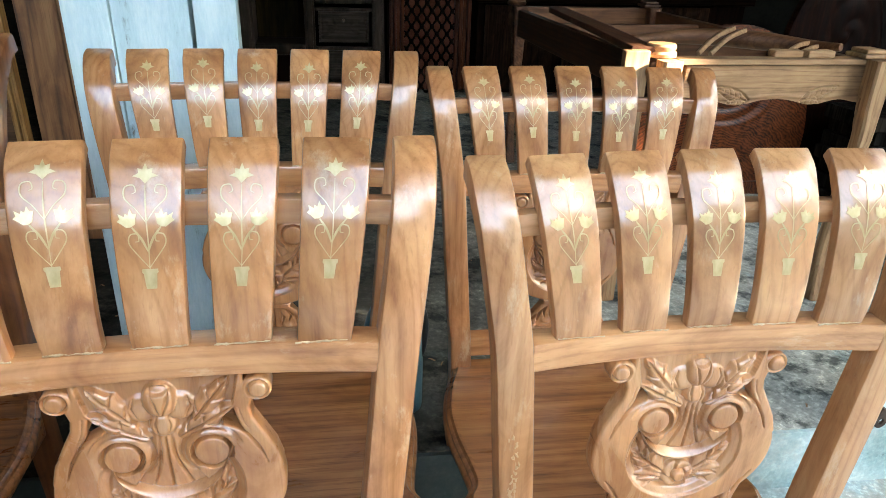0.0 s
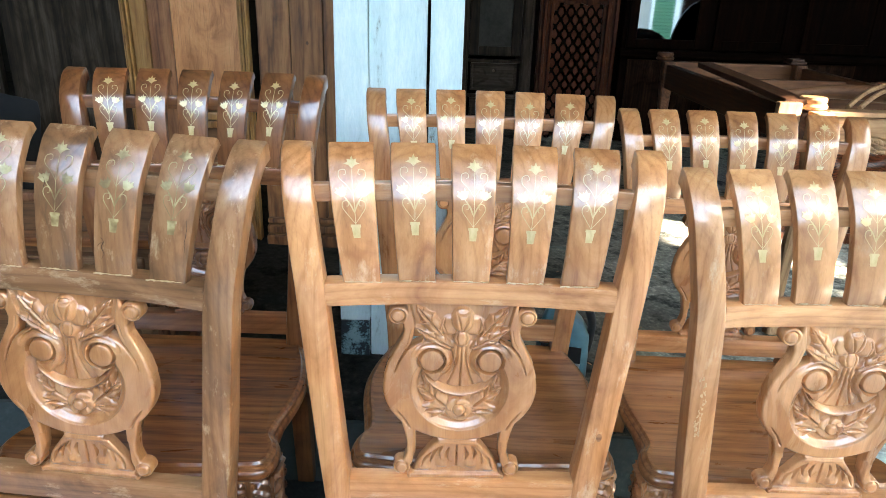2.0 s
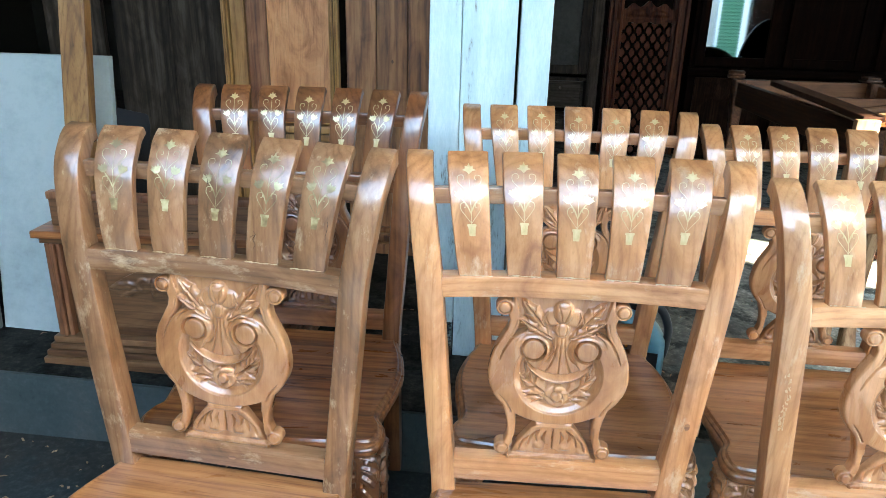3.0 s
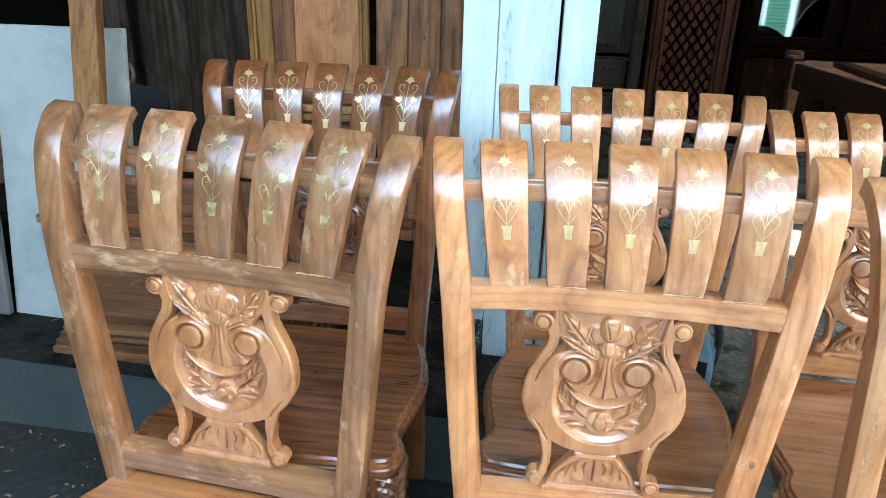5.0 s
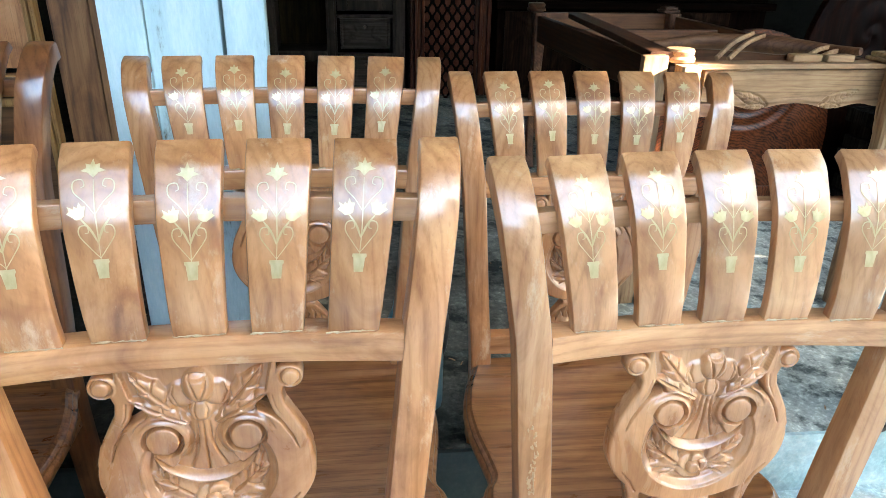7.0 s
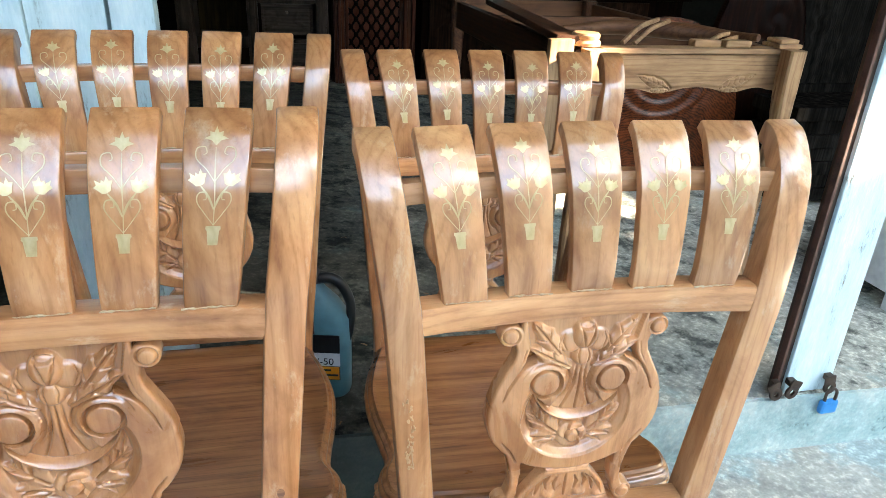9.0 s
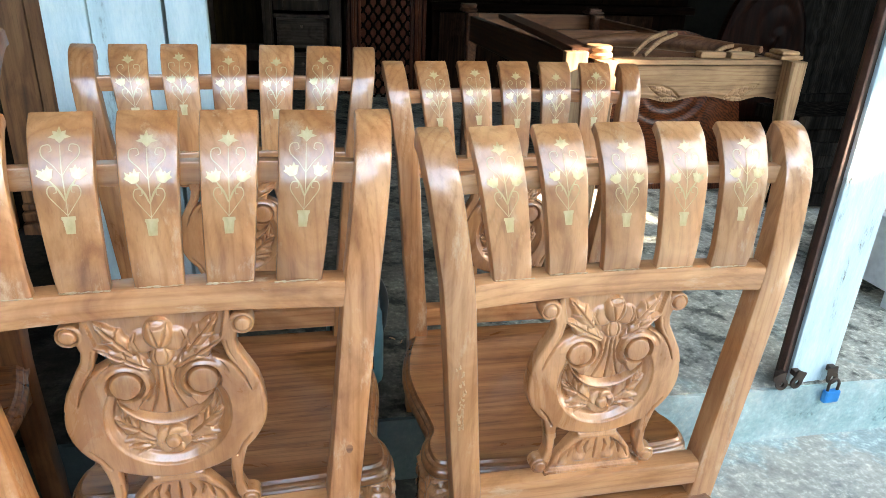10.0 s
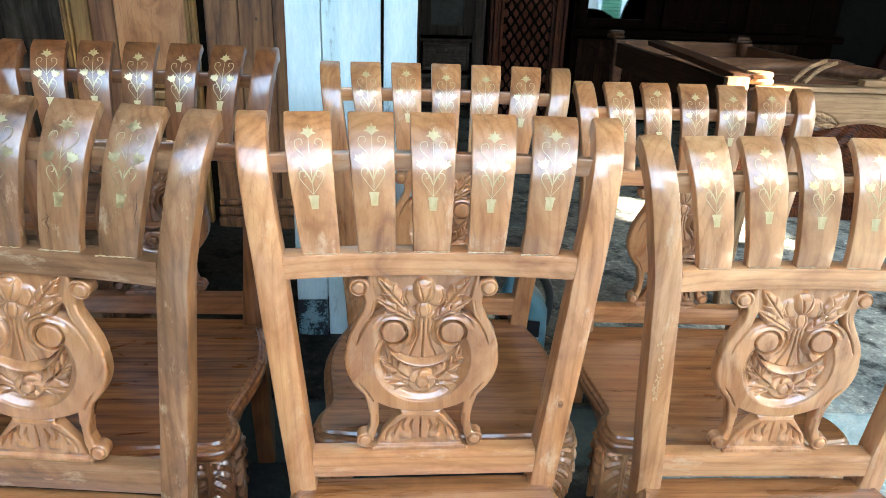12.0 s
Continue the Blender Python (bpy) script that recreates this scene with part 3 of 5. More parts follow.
def gouge(H, X, Y, pts, wide, deep):
    """Cuts a V along a line of points, its half widths in mm."""
    d = chain(X, Y, pts, [0.01] * len(pts))
    t = np.zeros(X.shape)
    best = np.full(X.shape, 1e9)
    for k, ((ax, ay), (bx, by)) in enumerate(zip(pts, pts[1:])):
        vx, vy = bx - ax, by - ay
        u = np.clip(((X - ax) * vx + (Y - ay) * vy) / (vx * vx + vy * vy), 0, 1)
        near = np.hypot(X - ax - u * vx, Y - ay - u * vy)
        t = np.where(near < best, k + u, t)
        best = np.minimum(best, near)
    w = np.interp(t, range(len(wide)), wide)
    cut = np.clip(1 - np.maximum(d, 0) / np.maximum(w, 0.05), 0, 1)
    return H - deep * np.minimum(cut * 1.6, 1)


def splat_height(x, z):
    """Depth of the carving, in mm from the face of the horseshoe band."""
    X, Y = np.abs(x) * 1000, (z - SPLAT_Z) * 1000
    sx = x * 1000
    d = splat_outline(x, z) * 1000
    e = np.sqrt((X / 112) ** 2 + ((Y - 160) / 89) ** 2)
    H = 1.5 * np.clip(1 - ((e - 0.82) / 0.3) ** 2, 0, 1)
    r = np.hypot(X - 42, Y - 206)          # scroll ends
    th = np.arctan2(Y - 206, X - 42)
    # flat ground of the top plate
    top = (Y > 212) & (X < np.interp(Y, (212, 250, 262, 300), (48, 58, 66, 74))) & (r > 31)
    H = np.where(top, -6.5, H)
    # hollow with a broad sloped wall
    wall = 70.5 - np.hypot(X, Y - 161)
    smile_low = np.hypot(X, Y - 202) - 56
    smile_top = np.hypot(X, Y - 226) - 65
    hollow = (wall > 0) & (smile_low > 0) & (r > 19) & (Y < 200)
    floor_ = -11.5
    H = np.where(hollow, np.maximum(floor_, -1.5 - 0.70 * wall - 0.9 * np.clip(wall - 8, 0, 9)), H)
    # broad leaves lying in the hollow, their lobes parted by gouges
    leafy = np.full(X.shape, -99.0)
    for a in ((16, 124, 38, 58, 15), (18, 116, 12, 46, 12), (30, 140, 62, 48, 12)):
        leafy = np.maximum(leafy, leaf(X, Y, *a, 5.6, 0.10))
    H = np.where(hollow & (wall > 4) & (leafy > -50), np.maximum(H, floor_ + 1.2 + leafy), H)
    G = H
    for pts, wd in (([(22, 128), (38, 142), (56, 160)], (1.4, 1.6, 0.6)), ([(30, 160), (37, 152), (36, 142)], (0.5, 3.2, 0.5)),
                    ([(42, 170), (46, 160), (44, 150)], (0.5, 2.8, 0.5)), ([(58, 150), (48, 148), (42, 143)], (0.5, 2.4, 0.5)),
                    ([(54, 134), (44, 134), (36, 138)], (0.5, 2.8, 0.5)), ([(50, 118), (40, 121), (28, 122)], (0.5, 2.8, 0.5)),
                    ([(40, 108), (32, 112), (24, 116)], (0.5, 2.0, 0.5)), ([(56, 176), (53, 166), (50, 156)], (0.5, 2.0, 0.5))):
        G = gouge(G, X, Y, pts, wd, 5.0)
    H = np.where(hollow & (wall > 3), np.maximum(G, floor_ - 3.0), H)
    # trunk: a few long flutes that flare and sink behind the smiling lip
    spread = 12 + 25 * np.clip((214 - Y) / 50, 0, 1) ** 1.6
    trunk = (Y > 158) & (Y < 240) & (X < spread + 3) & (smile_top < 0) & (r > 20)
    T = -1.5 - 4.5 * np.clip((200 - Y) / 36, 0, 1) - 2.2 * (X / spread) ** 2
    for lane, wd in ((0.0, 1.3), (0.52, 1.8)):
        q = np.abs(X - lane * spread)
        T = T - 4.2 * np.clip(1 - q / wd, 0, 1) * np.clip((232 - Y) / 14, 0, 1)
    H = np.where(trunk, T, H)
    # lip: a facet that slopes up to a crest, then an undercut into the hollow
    lip = (smile_top >= 0) & (smile_low <= 0) & (Y < 192) & (r > 19.5)
    span = np.maximum(smile_top - smile_low, 0.5)
    f = np.clip(smile_top / span, 0, 1)
    H = np.where(lip, np.where(f < 0.62, -10.5 + 12.5 * (f / 0.62) ** 0.8, 2.0 - 7.0 * ((f - 0.62) / 0.38) ** 2), H)
    # curl of the band over each boss, falling away outwards
    curl = (r < 31.5) & (r > 19.5) & ((th > -0.35) & (th < 3.2) | (th < -2.2) | (th > 3.1)) & ~((X > 60) & (Y < 211))
    fall = np.clip((r - 19.5) / 12.0, 0, 1)
    inner = np.clip((th - 0.2) / 0.9, 0, 1)
    inner = np.where(th < -0.35, 1.0, inner)
    H = np.where(curl, 1.8 - 8.0 * inner * fall ** 1.3 - 1.8 * inner * (fall > 0.55), H)
    H = np.where((r <= 20.6) & (r > 17.0), -8.0, H)
    H = np.where(r <= 17.0, 0.2 + 1.8 * np.sqrt(np.clip(1 - (r / 17.2) ** 6, 0, 1)) - 0.8 * np.clip((r - 6) / 11, 0, 1) ** 2, H)
    # leaves of the top plate
    for a in ((27, 245, 51, 60, 13), (12, 226, 31, 68, 12)):
        own = leaf(X, Y, *a, 9.0, 0.14)
        c, q = math.cos(radians(a[2])), math.sin(radians(a[2]))
        p, w = (X - a[0]) * c + (Y - a[1]) * q, np.abs(-(X - a[0]) * q + (Y - a[1]) * c)
        veins = 3.4 * np.clip(1 - np.abs(((p - 0.9 * w) % 19) - 9.5) / 1.7, 0, 1) * (w > 2.0) * (p > 12)
        ok = (r > 29) & (Y > 218) & (own > -50)
        H = np.where(ok, np.maximum(H, -6.5 + np.minimum(own, 9.0) - veins), H)
    # bud: a cup, two side petals and a folded heart
    H = np.where((np.hypot(X, Y - 263) < 30) & (Y < 290), np.minimum(H, -6.5), H)
    for cx, cy, rad, up in ((17, 263, 15.5, 6.0), (0, 243, 13.5, 8.5)):
        p = np.hypot(X - cx, Y - cy) / rad
        H = np.where(p < 1, np.maximum(H, -6.0 + up * np.clip(1 - p ** 4, 0, 1) ** 0.6 + 0.16 * (cy - Y)), H)
    H = gouge(H, X, Y, [(5, 252), (7, 244), (5, 234)], (0.4, 1.6, 0.4), 2.6)
    H = gouge(H, X, Y, [(24, 274), (27, 263), (22, 252)], (0.4, 1.5, 0.4), 2.4)
    q = np.sqrt((X / 15.5) ** 2 + ((Y - 272) / 19) ** 2)
    bud = -3.5 + 10.5 * np.clip(1 - q ** 3, 0, 1) ** 0.5
    bud = gouge(bud, sx, Y, [(-8, 286), (-4, 270), (-1, 256)], (0.5, 1.8, 0.5), 3.0)
    bud = gouge(bud, sx, Y, [(10, 286), (7, 272), (1, 256)], (0.5, 1.8, 0.5), 3.0)
    bud = bud - 5.0 * inside(np.sqrt((sx / 9) ** 2 + ((Y - 285) / 4) ** 2) * 5 - 5, 2.0)
    H = np.where(q < 1, bud, H)
    # rose in the hollow: whirling petals round a knob
    rr, ph = np.hypot(X, Y - 122), np.arctan2(Y - 122, sx)
    whirl = (ph * 5 / (2 * np.pi) + rr * 0.035) % 1.0
    R = 19.5 * (0.90 + 0.13 * np.sqrt(np.sin(np.pi * whirl)))
    H = np.where(rr < R, -2.5 + 5.0 * (whirl - 0.5) - 0.012 * (rr - 9) ** 2 - 2.0 * np.clip((rr - 15) / 5, 0, 1) ** 2, H)
    H = np.where((rr < 10.0) & (rr > 8.2), -5.0, H)
    H = np.where(rr <= 8.2, -1.5 + 4.0 * np.sqrt(np.clip(1 - (rr / 8.4) ** 4, 0, 1)), H)
    # foot: hanging leaves under a plain lip
    foot = (Y < 67) & (X < 66)
    drip = 17 + 4.0 * np.cos(X / 8.0) - 0.10 * X
    fan = np.where(Y > drip, -1.5 - 4.0 * np.clip((60 - Y) / 60, 0, 1) - 0.03 * X, -7.5)
    for pts, wd in (([(0, 60), (0, 40), (0, 22)], (0.8, 1.6, 0.8)), ([(12, 56), (16, 44), (13, 32)], (0.6, 2.8, 0.5)), ([(22, 58), (28, 46), (25, 34)], (0.6, 2.8, 0.5)),
                    ([(26, 56), (36, 44), (40, 26)], (0.6, 3.0, 0.8)), ([(34, 48), (48, 34), (54, 18)], (0.5, 2.4, 0.5))):
        fan = gouge(fan, X, Y, pts, wd, 5.5)
    for cx, cy in ((22, 25), (50, 16)):
        fan = fan + 4.5 * np.exp(-((X - cx) / 8) ** 4 - ((Y - cy) / 6) ** 2) * np.clip((Y - cy + 9) / 6, 0, 1)
    H = np.where(foot, fan, H)
    H = np.where((Y < 68.5) & (Y > 63.5) & (X < 35), 1.5, H)
    H = np.where(Y < 8, np.where(X < 70, -2.0, H), H)
    # cut lines where necks and feet leave the band
    H = gouge(H, X, Y, [(66, 236), (79, 222), (89, 204), (95, 186)], (1.4, 1.9, 1.6, 0.3), 4.5)
    H = gouge(H, X, Y, [(92, 124), (80, 108), (72, 92)], (0.3, 1.7, 1.2), 4.0)
    H = gouge(H, X, Y, [(71, 256), (74, 240), (82, 224)], (0.8, 1.0, 0.3), 1.6)
    # volutes at the four corners
    for cx, cy, rad in ((91, 276, 13.5), (83, 20, 13)):
        v = np.hypot(X - cx, Y - cy)
        H = np.where(v < rad, 0.6 - 4.5 * np.clip(1 - np.abs(v - 0.72 * rad) / 1.6, 0, 1) + 2.2 * np.sqrt(np.clip(1 - (v / (0.66 * rad)) ** 4, 0, 1)), H)
    H = H - 4.0 * (1 - np.sqrt(np.clip(1 - np.clip(1 + d / 3.5, 0, 1) ** 2, 0, 1)))
    return H / 1000


def on_slat(line, side):
    """Arc-length map of a slat's front: (across, along) in metres to a point just proud of the wood."""
    dist = [0.0]
    for a, b in zip(line, line[1:]):
        dist.append(dist[-1] + (b - a).length)

    def place(a, s):
        k = max(0, min(len(line) - 2, int(np.searchsorted(dist, s)) - 1))
        f = (s - dist[k]) / (dist[k + 1] - dist[k])
        p, t = line[k].lerp(line[k + 1], f), (line[k + 1] - line[k]).normalized()
        return p + side * a + side.cross(t) * 0.0008
    return place


def flower_inlay(line, shift, side):
    place = on_slat(line, side)
    bm = bmesh.new()

    def fit(x, y):
        return place(x / 1000, (66 + 0.976 * (y - 77.5) + shift) / 1000)

    def patch(pts):
        c = Vector((sum(p[0] for p in pts) / len(pts), sum(p[1] for p in pts) / len(pts)))
        mid = bm.verts.new(fit(c.x, c.y))
        ring = [bm.verts.new(fit(x, y)) for x, y in pts]
        for a, b in zip(ring, ring[1:] + ring[:1]):
            bm.faces.new((mid, a, b))

    def vine(pts, w=0.50):
        ln = smooth_line([(x, y, 0) for x, y in pts], 6)
        rows = []
        for i, p in enumerate(ln):
            t = (ln[min(i + 1, len(ln) - 1)] - ln[max(0, i - 1)]).normalized()
            nn = Vector((-t.y, t.x, 0)) * (w * (0.7 + 0.5 * math.sin(math.pi * i / (len(ln) - 1))))
            rows.append([bm.verts.new(fit(q.x, q.y)) for q in (p + nn, p - nn)])
        for a, b in zip(rows, rows[1:]):
            bm.faces.new((a[0], b[0], b[1], a[1]))

    def bloom(cx, cy, r, spin, shape):
        c, q = math.cos(radians(spin)), math.sin(radians(spin))
        patch([(cx + r * (x * c - y * q), cy + r * (x * q + y * c)) for x, y in shape])
    ivy = [(0, 1.0), (0.20, 0.40), (0.58, 0.52), (0.52, 0.10), (1.0, -0.15), (0.42, -0.32), (0, -0.8)]
    ivy = ivy + [(-x, y) for x, y in reversed(ivy[1:-1])]
    tulip = [(0, 0.72), (0.24, 0.30), (0.62, 0.95), (0.66, 0.36), (1.02, 0.22), (0.72, -0.22), (0.46, -0.72), (0, -0.85)]
    tulip = tulip + [(-x, y) for x, y in reversed(tulip[1:-1])]
    patch([(-6.6, 96), (-6.9, 93), (-5.6, 91.5), (-4.4, 77.5), (4.4, 77.5), (5.6, 91.5), (6.9, 93), (6.6, 96)])
    vine([(0, 96), (0.6, 120), (0, 150), (0, 172)])
    for s in (-1, 1):
        vine([(0, 97), (s * 8, 108), (s * 15, 119), (s * 14, 127), (s * 8, 128), (s * 7, 122), (s * 10, 121)])
        vine([(0, 112), (s * 5, 124), (s * 12, 134)], 0.9)
        vine([(0, 138), (s * 8, 150), (s * 17, 160), (s * 17, 170), (s * 10, 172), (s * 8, 166), (s * 11, 164)])
        bloom(s * 15, 141, 8.6, -s * 22, tulip)
    bloom(0, 182, 11.0, 0, ivy)
    bmesh.ops.recalc_face_normals(bm, faces=bm.faces)
    for f in bm.faces:
        if f.normal.y > 0:
            f.normal_flip()
    return bm


def loop_outline(half):
    """A closed line from its right half, mirrored."""
    ln = smooth_line([(x, y, 0) for x, y in half], 6)
    return [(p.x, p.y) for p in ln] + [(-p.x, p.y) for p in reversed(ln[1:-1])]


def moulded_board(outline, rings):
    """A board with a moulded edge: each ring is (outset, z)."""
    bm = bmesh.new()
    n = len(outline)
    rows = []
    for off, z in rings:
        row = []
        for k, (x, y) in enumerate(outline):
            px, py = outline[k - 1]
            qx, qy = outline[(k + 1) % n]
            t = Vector((qx - px, qy - py)).normalized()
            row.append(bm.verts.new((x - t.y * off, y + t.x * off, z)))
        rows.append(row)
    for a, b in zip(rows, rows[1:]):
        for k in range(n):
            bm.faces.new((a[k], a[(k + 1) % n], b[(k + 1) % n], b[k]))
    bm.faces.new(rows[0]); bm.faces.new(rows[-1][::-1])
    bmesh.ops.recalc_face_normals(bm, faces=bm.faces)
    return bm


def cabriole(s):
    """A carved front leg: swelling knee, thin ankle, scrolled foot, with leaves cut on its face."""
    bm = bmesh.new()
    prof = [(0.385, 0.036, 0.0), (0.35, 0.038, -0.004), (0.30, 0.036, -0.010), (0.24, 0.029, -0.006), (0.16, 0.021, 0.004), (0.08, 0.017, 0.006), (0.04, 0.022, -0.002), (0.015, 0.028, -0.010), (0.0, 0.026, -0.008)]
    ln = smooth_line([(o, w, z) for z, w, o in prof], 5)
    rings = []
    for p in ln:
        o, w, z = p
        ring = []
        for k in range(16):
            a = 2 * math.pi * k / 16
            c, d = math.cos(a), math.sin(a)
            q = w / max(abs(c), abs(d)) * 0.55 + w * 0.45
            flute = 1 - 0.05 * math.cos(6 * a + z * 30) * (z > 0.14)
            ring.append(bm.verts.new((s * 0.196 + s * -o * 0.6 + q * c * flute, -0.355 + o + q * d * flute, z)))
        rings.append(ring)
    for a, b in zip(rings, rings[1:]):
        for k in range(16):
            bm.faces.new((a[k], a[(k + 1) % 16], b[(k + 1) % 16], b[k]))
    bm.faces.new(rings[0]); bm.faces.new(rings[-1][::-1])
    bmesh.ops.recalc_face_normals(bm, faces=bm.faces)
    return bm


def knee_leaf(s):
    """Acanthus carved on the two shown faces of a knee: a curled crown, a stem and pairs of lobes."""
    def out(x, z):
        X, Y = np.abs(x) * 1000, z * 1000
        return (X - np.interp(Y, (235, 262, 300, 340, 372), (3, 15, 29, 35, 33)) - 2.0 * np.sin(Y / 5.0)) / 1000

    def high(x, z):
        X, Y = np.abs(x) * 1000, z * 1000
        H = np.full(X.shape, -3.0)
        for a in ((2, 352, -20, 34, 9), (2, 332, -38, 40, 9), (2, 306, -55, 40, 8), (1, 372, -8, 32, 7)):
            H = np.maximum(H, -3.0 + leaf(X, Y, *a, 10.0, 0.1))
        stem = 6.0 * np.sqrt(np.clip(1 - (X / 6.5) ** 2, 0, 1)) - 2.5 * np.exp(-(X / 1.0) ** 2)
        H = np.where(X < 6.5, np.maximum(H, stem), H)
        r = np.hypot(X - 15, Y - 362)
        H = np.where(r < 10, 3.0 + 4.0 * np.cos(r / 10 * 4.5), H)
        return H / 1000
    bm = bmesh.new()
    grid_relief(-0.038, 0.038, 0.238, 0.376, 0.002, out, high, 0.014, bm)
    bmesh.ops.transform(bm, matrix=pose(s * 0.196, -0.400, 0), verts=list(bm.verts))
    side = bmesh.new()
    grid_relief(-0.038, 0.038, 0.238, 0.376, 0.002, out, high, 0.014, side)
    bmesh.ops.transform(side, matrix=pose(s * 0.238, -0.357, 0, 0, 0, 90 * s), verts=list(side.verts))
    me = bpy.data.meshes.new("tmp")
    side.to_mesh(me); side.free()
    bm.from_mesh(me)
    bpy.data.meshes.remove(me)
    return bm


SEAT = loop_outline([(0.0, 0.036), (0.10, 0.036), (0.19, 0.030), (0.206, -0.01), (0.222, -0.06), (0.234, -0.13), (0.232, -0.20), (0.221, -0.27), (0.217, -0.31), (0.228, -0.335), (0.232, -0.365), (0.222, -0.395), (0.19, -0.405), (0.10, -0.412), (0.0, -0.415)])


def slat_line(i):
    """The front of the slat with number i, from the rail to its curled tip."""
    xb, xt = i * 0.073, i * 0.0835
    return smooth_line([(xb + (xt - xb) * (z - 0.79) / 0.185, y + arch(xb), z) for y, z in SLAT], 5)


def dining_chair(m, label):
    ch = thing("dining_chair", m, label, "chair", "dining chairs in two rows")
    for s in (-1, 1):
        line = smooth_line([(s * stile_x(z), y, z) for y, z in STILE], 5)
        half = [0.0205] * len(line)
        deep = [0.030 + 0.012 * min(1, max(0, (0.97 - p.z) / 0.4)) for p in line]
        part("stile", sweep(line, half, deep), teak_z, ch, smooth=35)
    for nm, z0, z1, hw, y0, bow in (("slat_rail", 0.768, 0.804, 0.1975, -0.0065, 0.016), ("lower_rail", 0.430, 0.474, 0.171, 0.003, 0.0)):
        line = [Vector((x, y0 + bow * (1 - (x / hw) ** 2), (z0 + z1) / 2)) for x in [hw * (k / 8 - 1) for k in range(17)]]
        part(nm, sweep(line, [(z1 - z0) / 2] * 17, [0.034] * 17, side=Vector((0, 0, -1)), ease=0.0055), teak_x, ch, smooth=35)
    line = [Vector((x, 0.036 + arch(x), 0.918)) for x in [0.224 * (k / 8 - 1) for k in range(17)]]
    part("cross_bar", sweep(line, [0.0125] * 17, [0.018] * 17, side=Vector((0, 0, -1)), ease=0.002), teak_x, ch, smooth=35)
    for i in range(-2, 3):
        xb = i * 0.073
        line = slat_line(i)
        half = [0.0250 + 0.006 * min(1, (p.z - 0.79) / 0.17) for p in line]
        side = Vector((1, -0.8 * xb, 0)).normalized()
        sl = part("slat", sweep(line, half, [0.016] * len(line), side=side, ease=0.003), teak_z, ch, smooth=35)
        part("inlay", flower_inlay(line, (0, 3, -4, -5, 1)[i + 2], side), brass, sl, "dull brass flower pot inlay")
        rnd = random.Random(40 + i)
        base = [(xb - 0.025 + 0.05 * k / 14, -0.0065 + arch(xb) + 0.0004 * rnd.random(), 0.8045 + 0.0012 * rnd.random()) for k in range(15)]
        part("glue_line", tube(base, [0.0004 + 0.0012 * rnd.random() ** 2 for k in range(15)], 1, 5), filler, sl, "pale dried filler along the joint", smooth=60)
    part("splat", grid_relief(-0.125, 0.125, SPLAT_Z - 0.002, SPLAT_Z + 0.299, 0.00085, splat_outline, splat_height, 0.020), teak_carved, ch, "carved lyre splat with scrolls, leaves and a rose", smooth=50).location.y = 0.010
    part("seat", moulded_board(SEAT, [(-0.016, 0.407), (-0.013, 0.4085), (-0.009, 0.4085), (-0.0055, 0.404), (-0.003, 0.4035), (0.0, 0.401), (0.001, 0.397), (0.004, 0.395), (0.006, 0.391), (0.006, 0.384), (0.003, 0.379), (-0.004, 0.377)]), teak_seat, ch, smooth=30)
    part("seat_apron", box(-0.18, 0.18, -0.385, -0.365, 0.325, 0.378), teak_x, ch)
    for s in (-1, 1):
        part("side_apron", box(s * 0.195 - 0.01, s * 0.195 + 0.01, -0.34, 0.005, 0.325, 0.378), teak_seat, ch)
        leg = part("front_leg", cabriole(s), teak_carved, ch, smooth=50)
        part("leaf_carving", knee_leaf(s), teak_carved, leg, "carved acanthus leaves", smooth=50)
    return ch


CHAIRS = [(-0.130, 0.585, 0.060, 0, 0, "pale teak dining chair with carved back and brass inlay"),
          (-0.696, 0.556, 0.078, 1.8, -4.5, "pale teak dining chair with dulled brass inlay near the step"),
          (0.432, 0.590, 0.036, -0.5, -2.5, "pale teak dining chair with carved back beside the yard"),
          (-0.664, 1.072, 0.088, 0, -1.5, "reddish teak dining chair before the stacked doors"),
          (-0.070, 1.128, 0.056, 0, -2, "teak dining chair standing before the blue post"),
          (0.468, 1.128, 0.028, 0, -3, "teak dining chair with sunlit slat tops")]
first = dining_chair(pose(*CHAIRS[0][:3], 0, *CHAIRS[0][3:5]), CHAIRS[0][5])
# tones by chair: its own wood plus the light falling there
DULLER = {"teak_upright": teak_dull_z, "teak_crosswise": teak_dull_x, "dull_brass_inlay": tarnish}
# redder timber with the back row's shade in its colour
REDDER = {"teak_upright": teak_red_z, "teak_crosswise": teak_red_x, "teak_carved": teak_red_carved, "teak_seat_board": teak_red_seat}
PALER = {"teak_upright": teak_pale_z, "teak_crosswise": teak_pale_x, "teak_carved": teak_pale_carved}
for x, y, z, tip, turn, label in CHAIRS[1:]:
    chair = copy_thing(first, pose(x, y, z, 0, tip, turn))
    chair["label"] = label
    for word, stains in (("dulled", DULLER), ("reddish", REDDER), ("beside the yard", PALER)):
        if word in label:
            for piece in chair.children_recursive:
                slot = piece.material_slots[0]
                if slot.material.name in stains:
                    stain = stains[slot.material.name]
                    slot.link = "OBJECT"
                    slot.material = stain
for piece in first.children:
    if piece.name.startswith("splat"):
        piece.location.x = -0.009


knot_wood = wood("brown_knot", dark=(0.12, 0.045, 0.017), mid=(0.34, 0.137, 0.052), light=(0.45, 0.205, 0.084), axis="x", rough=0.3, figure=40.0)


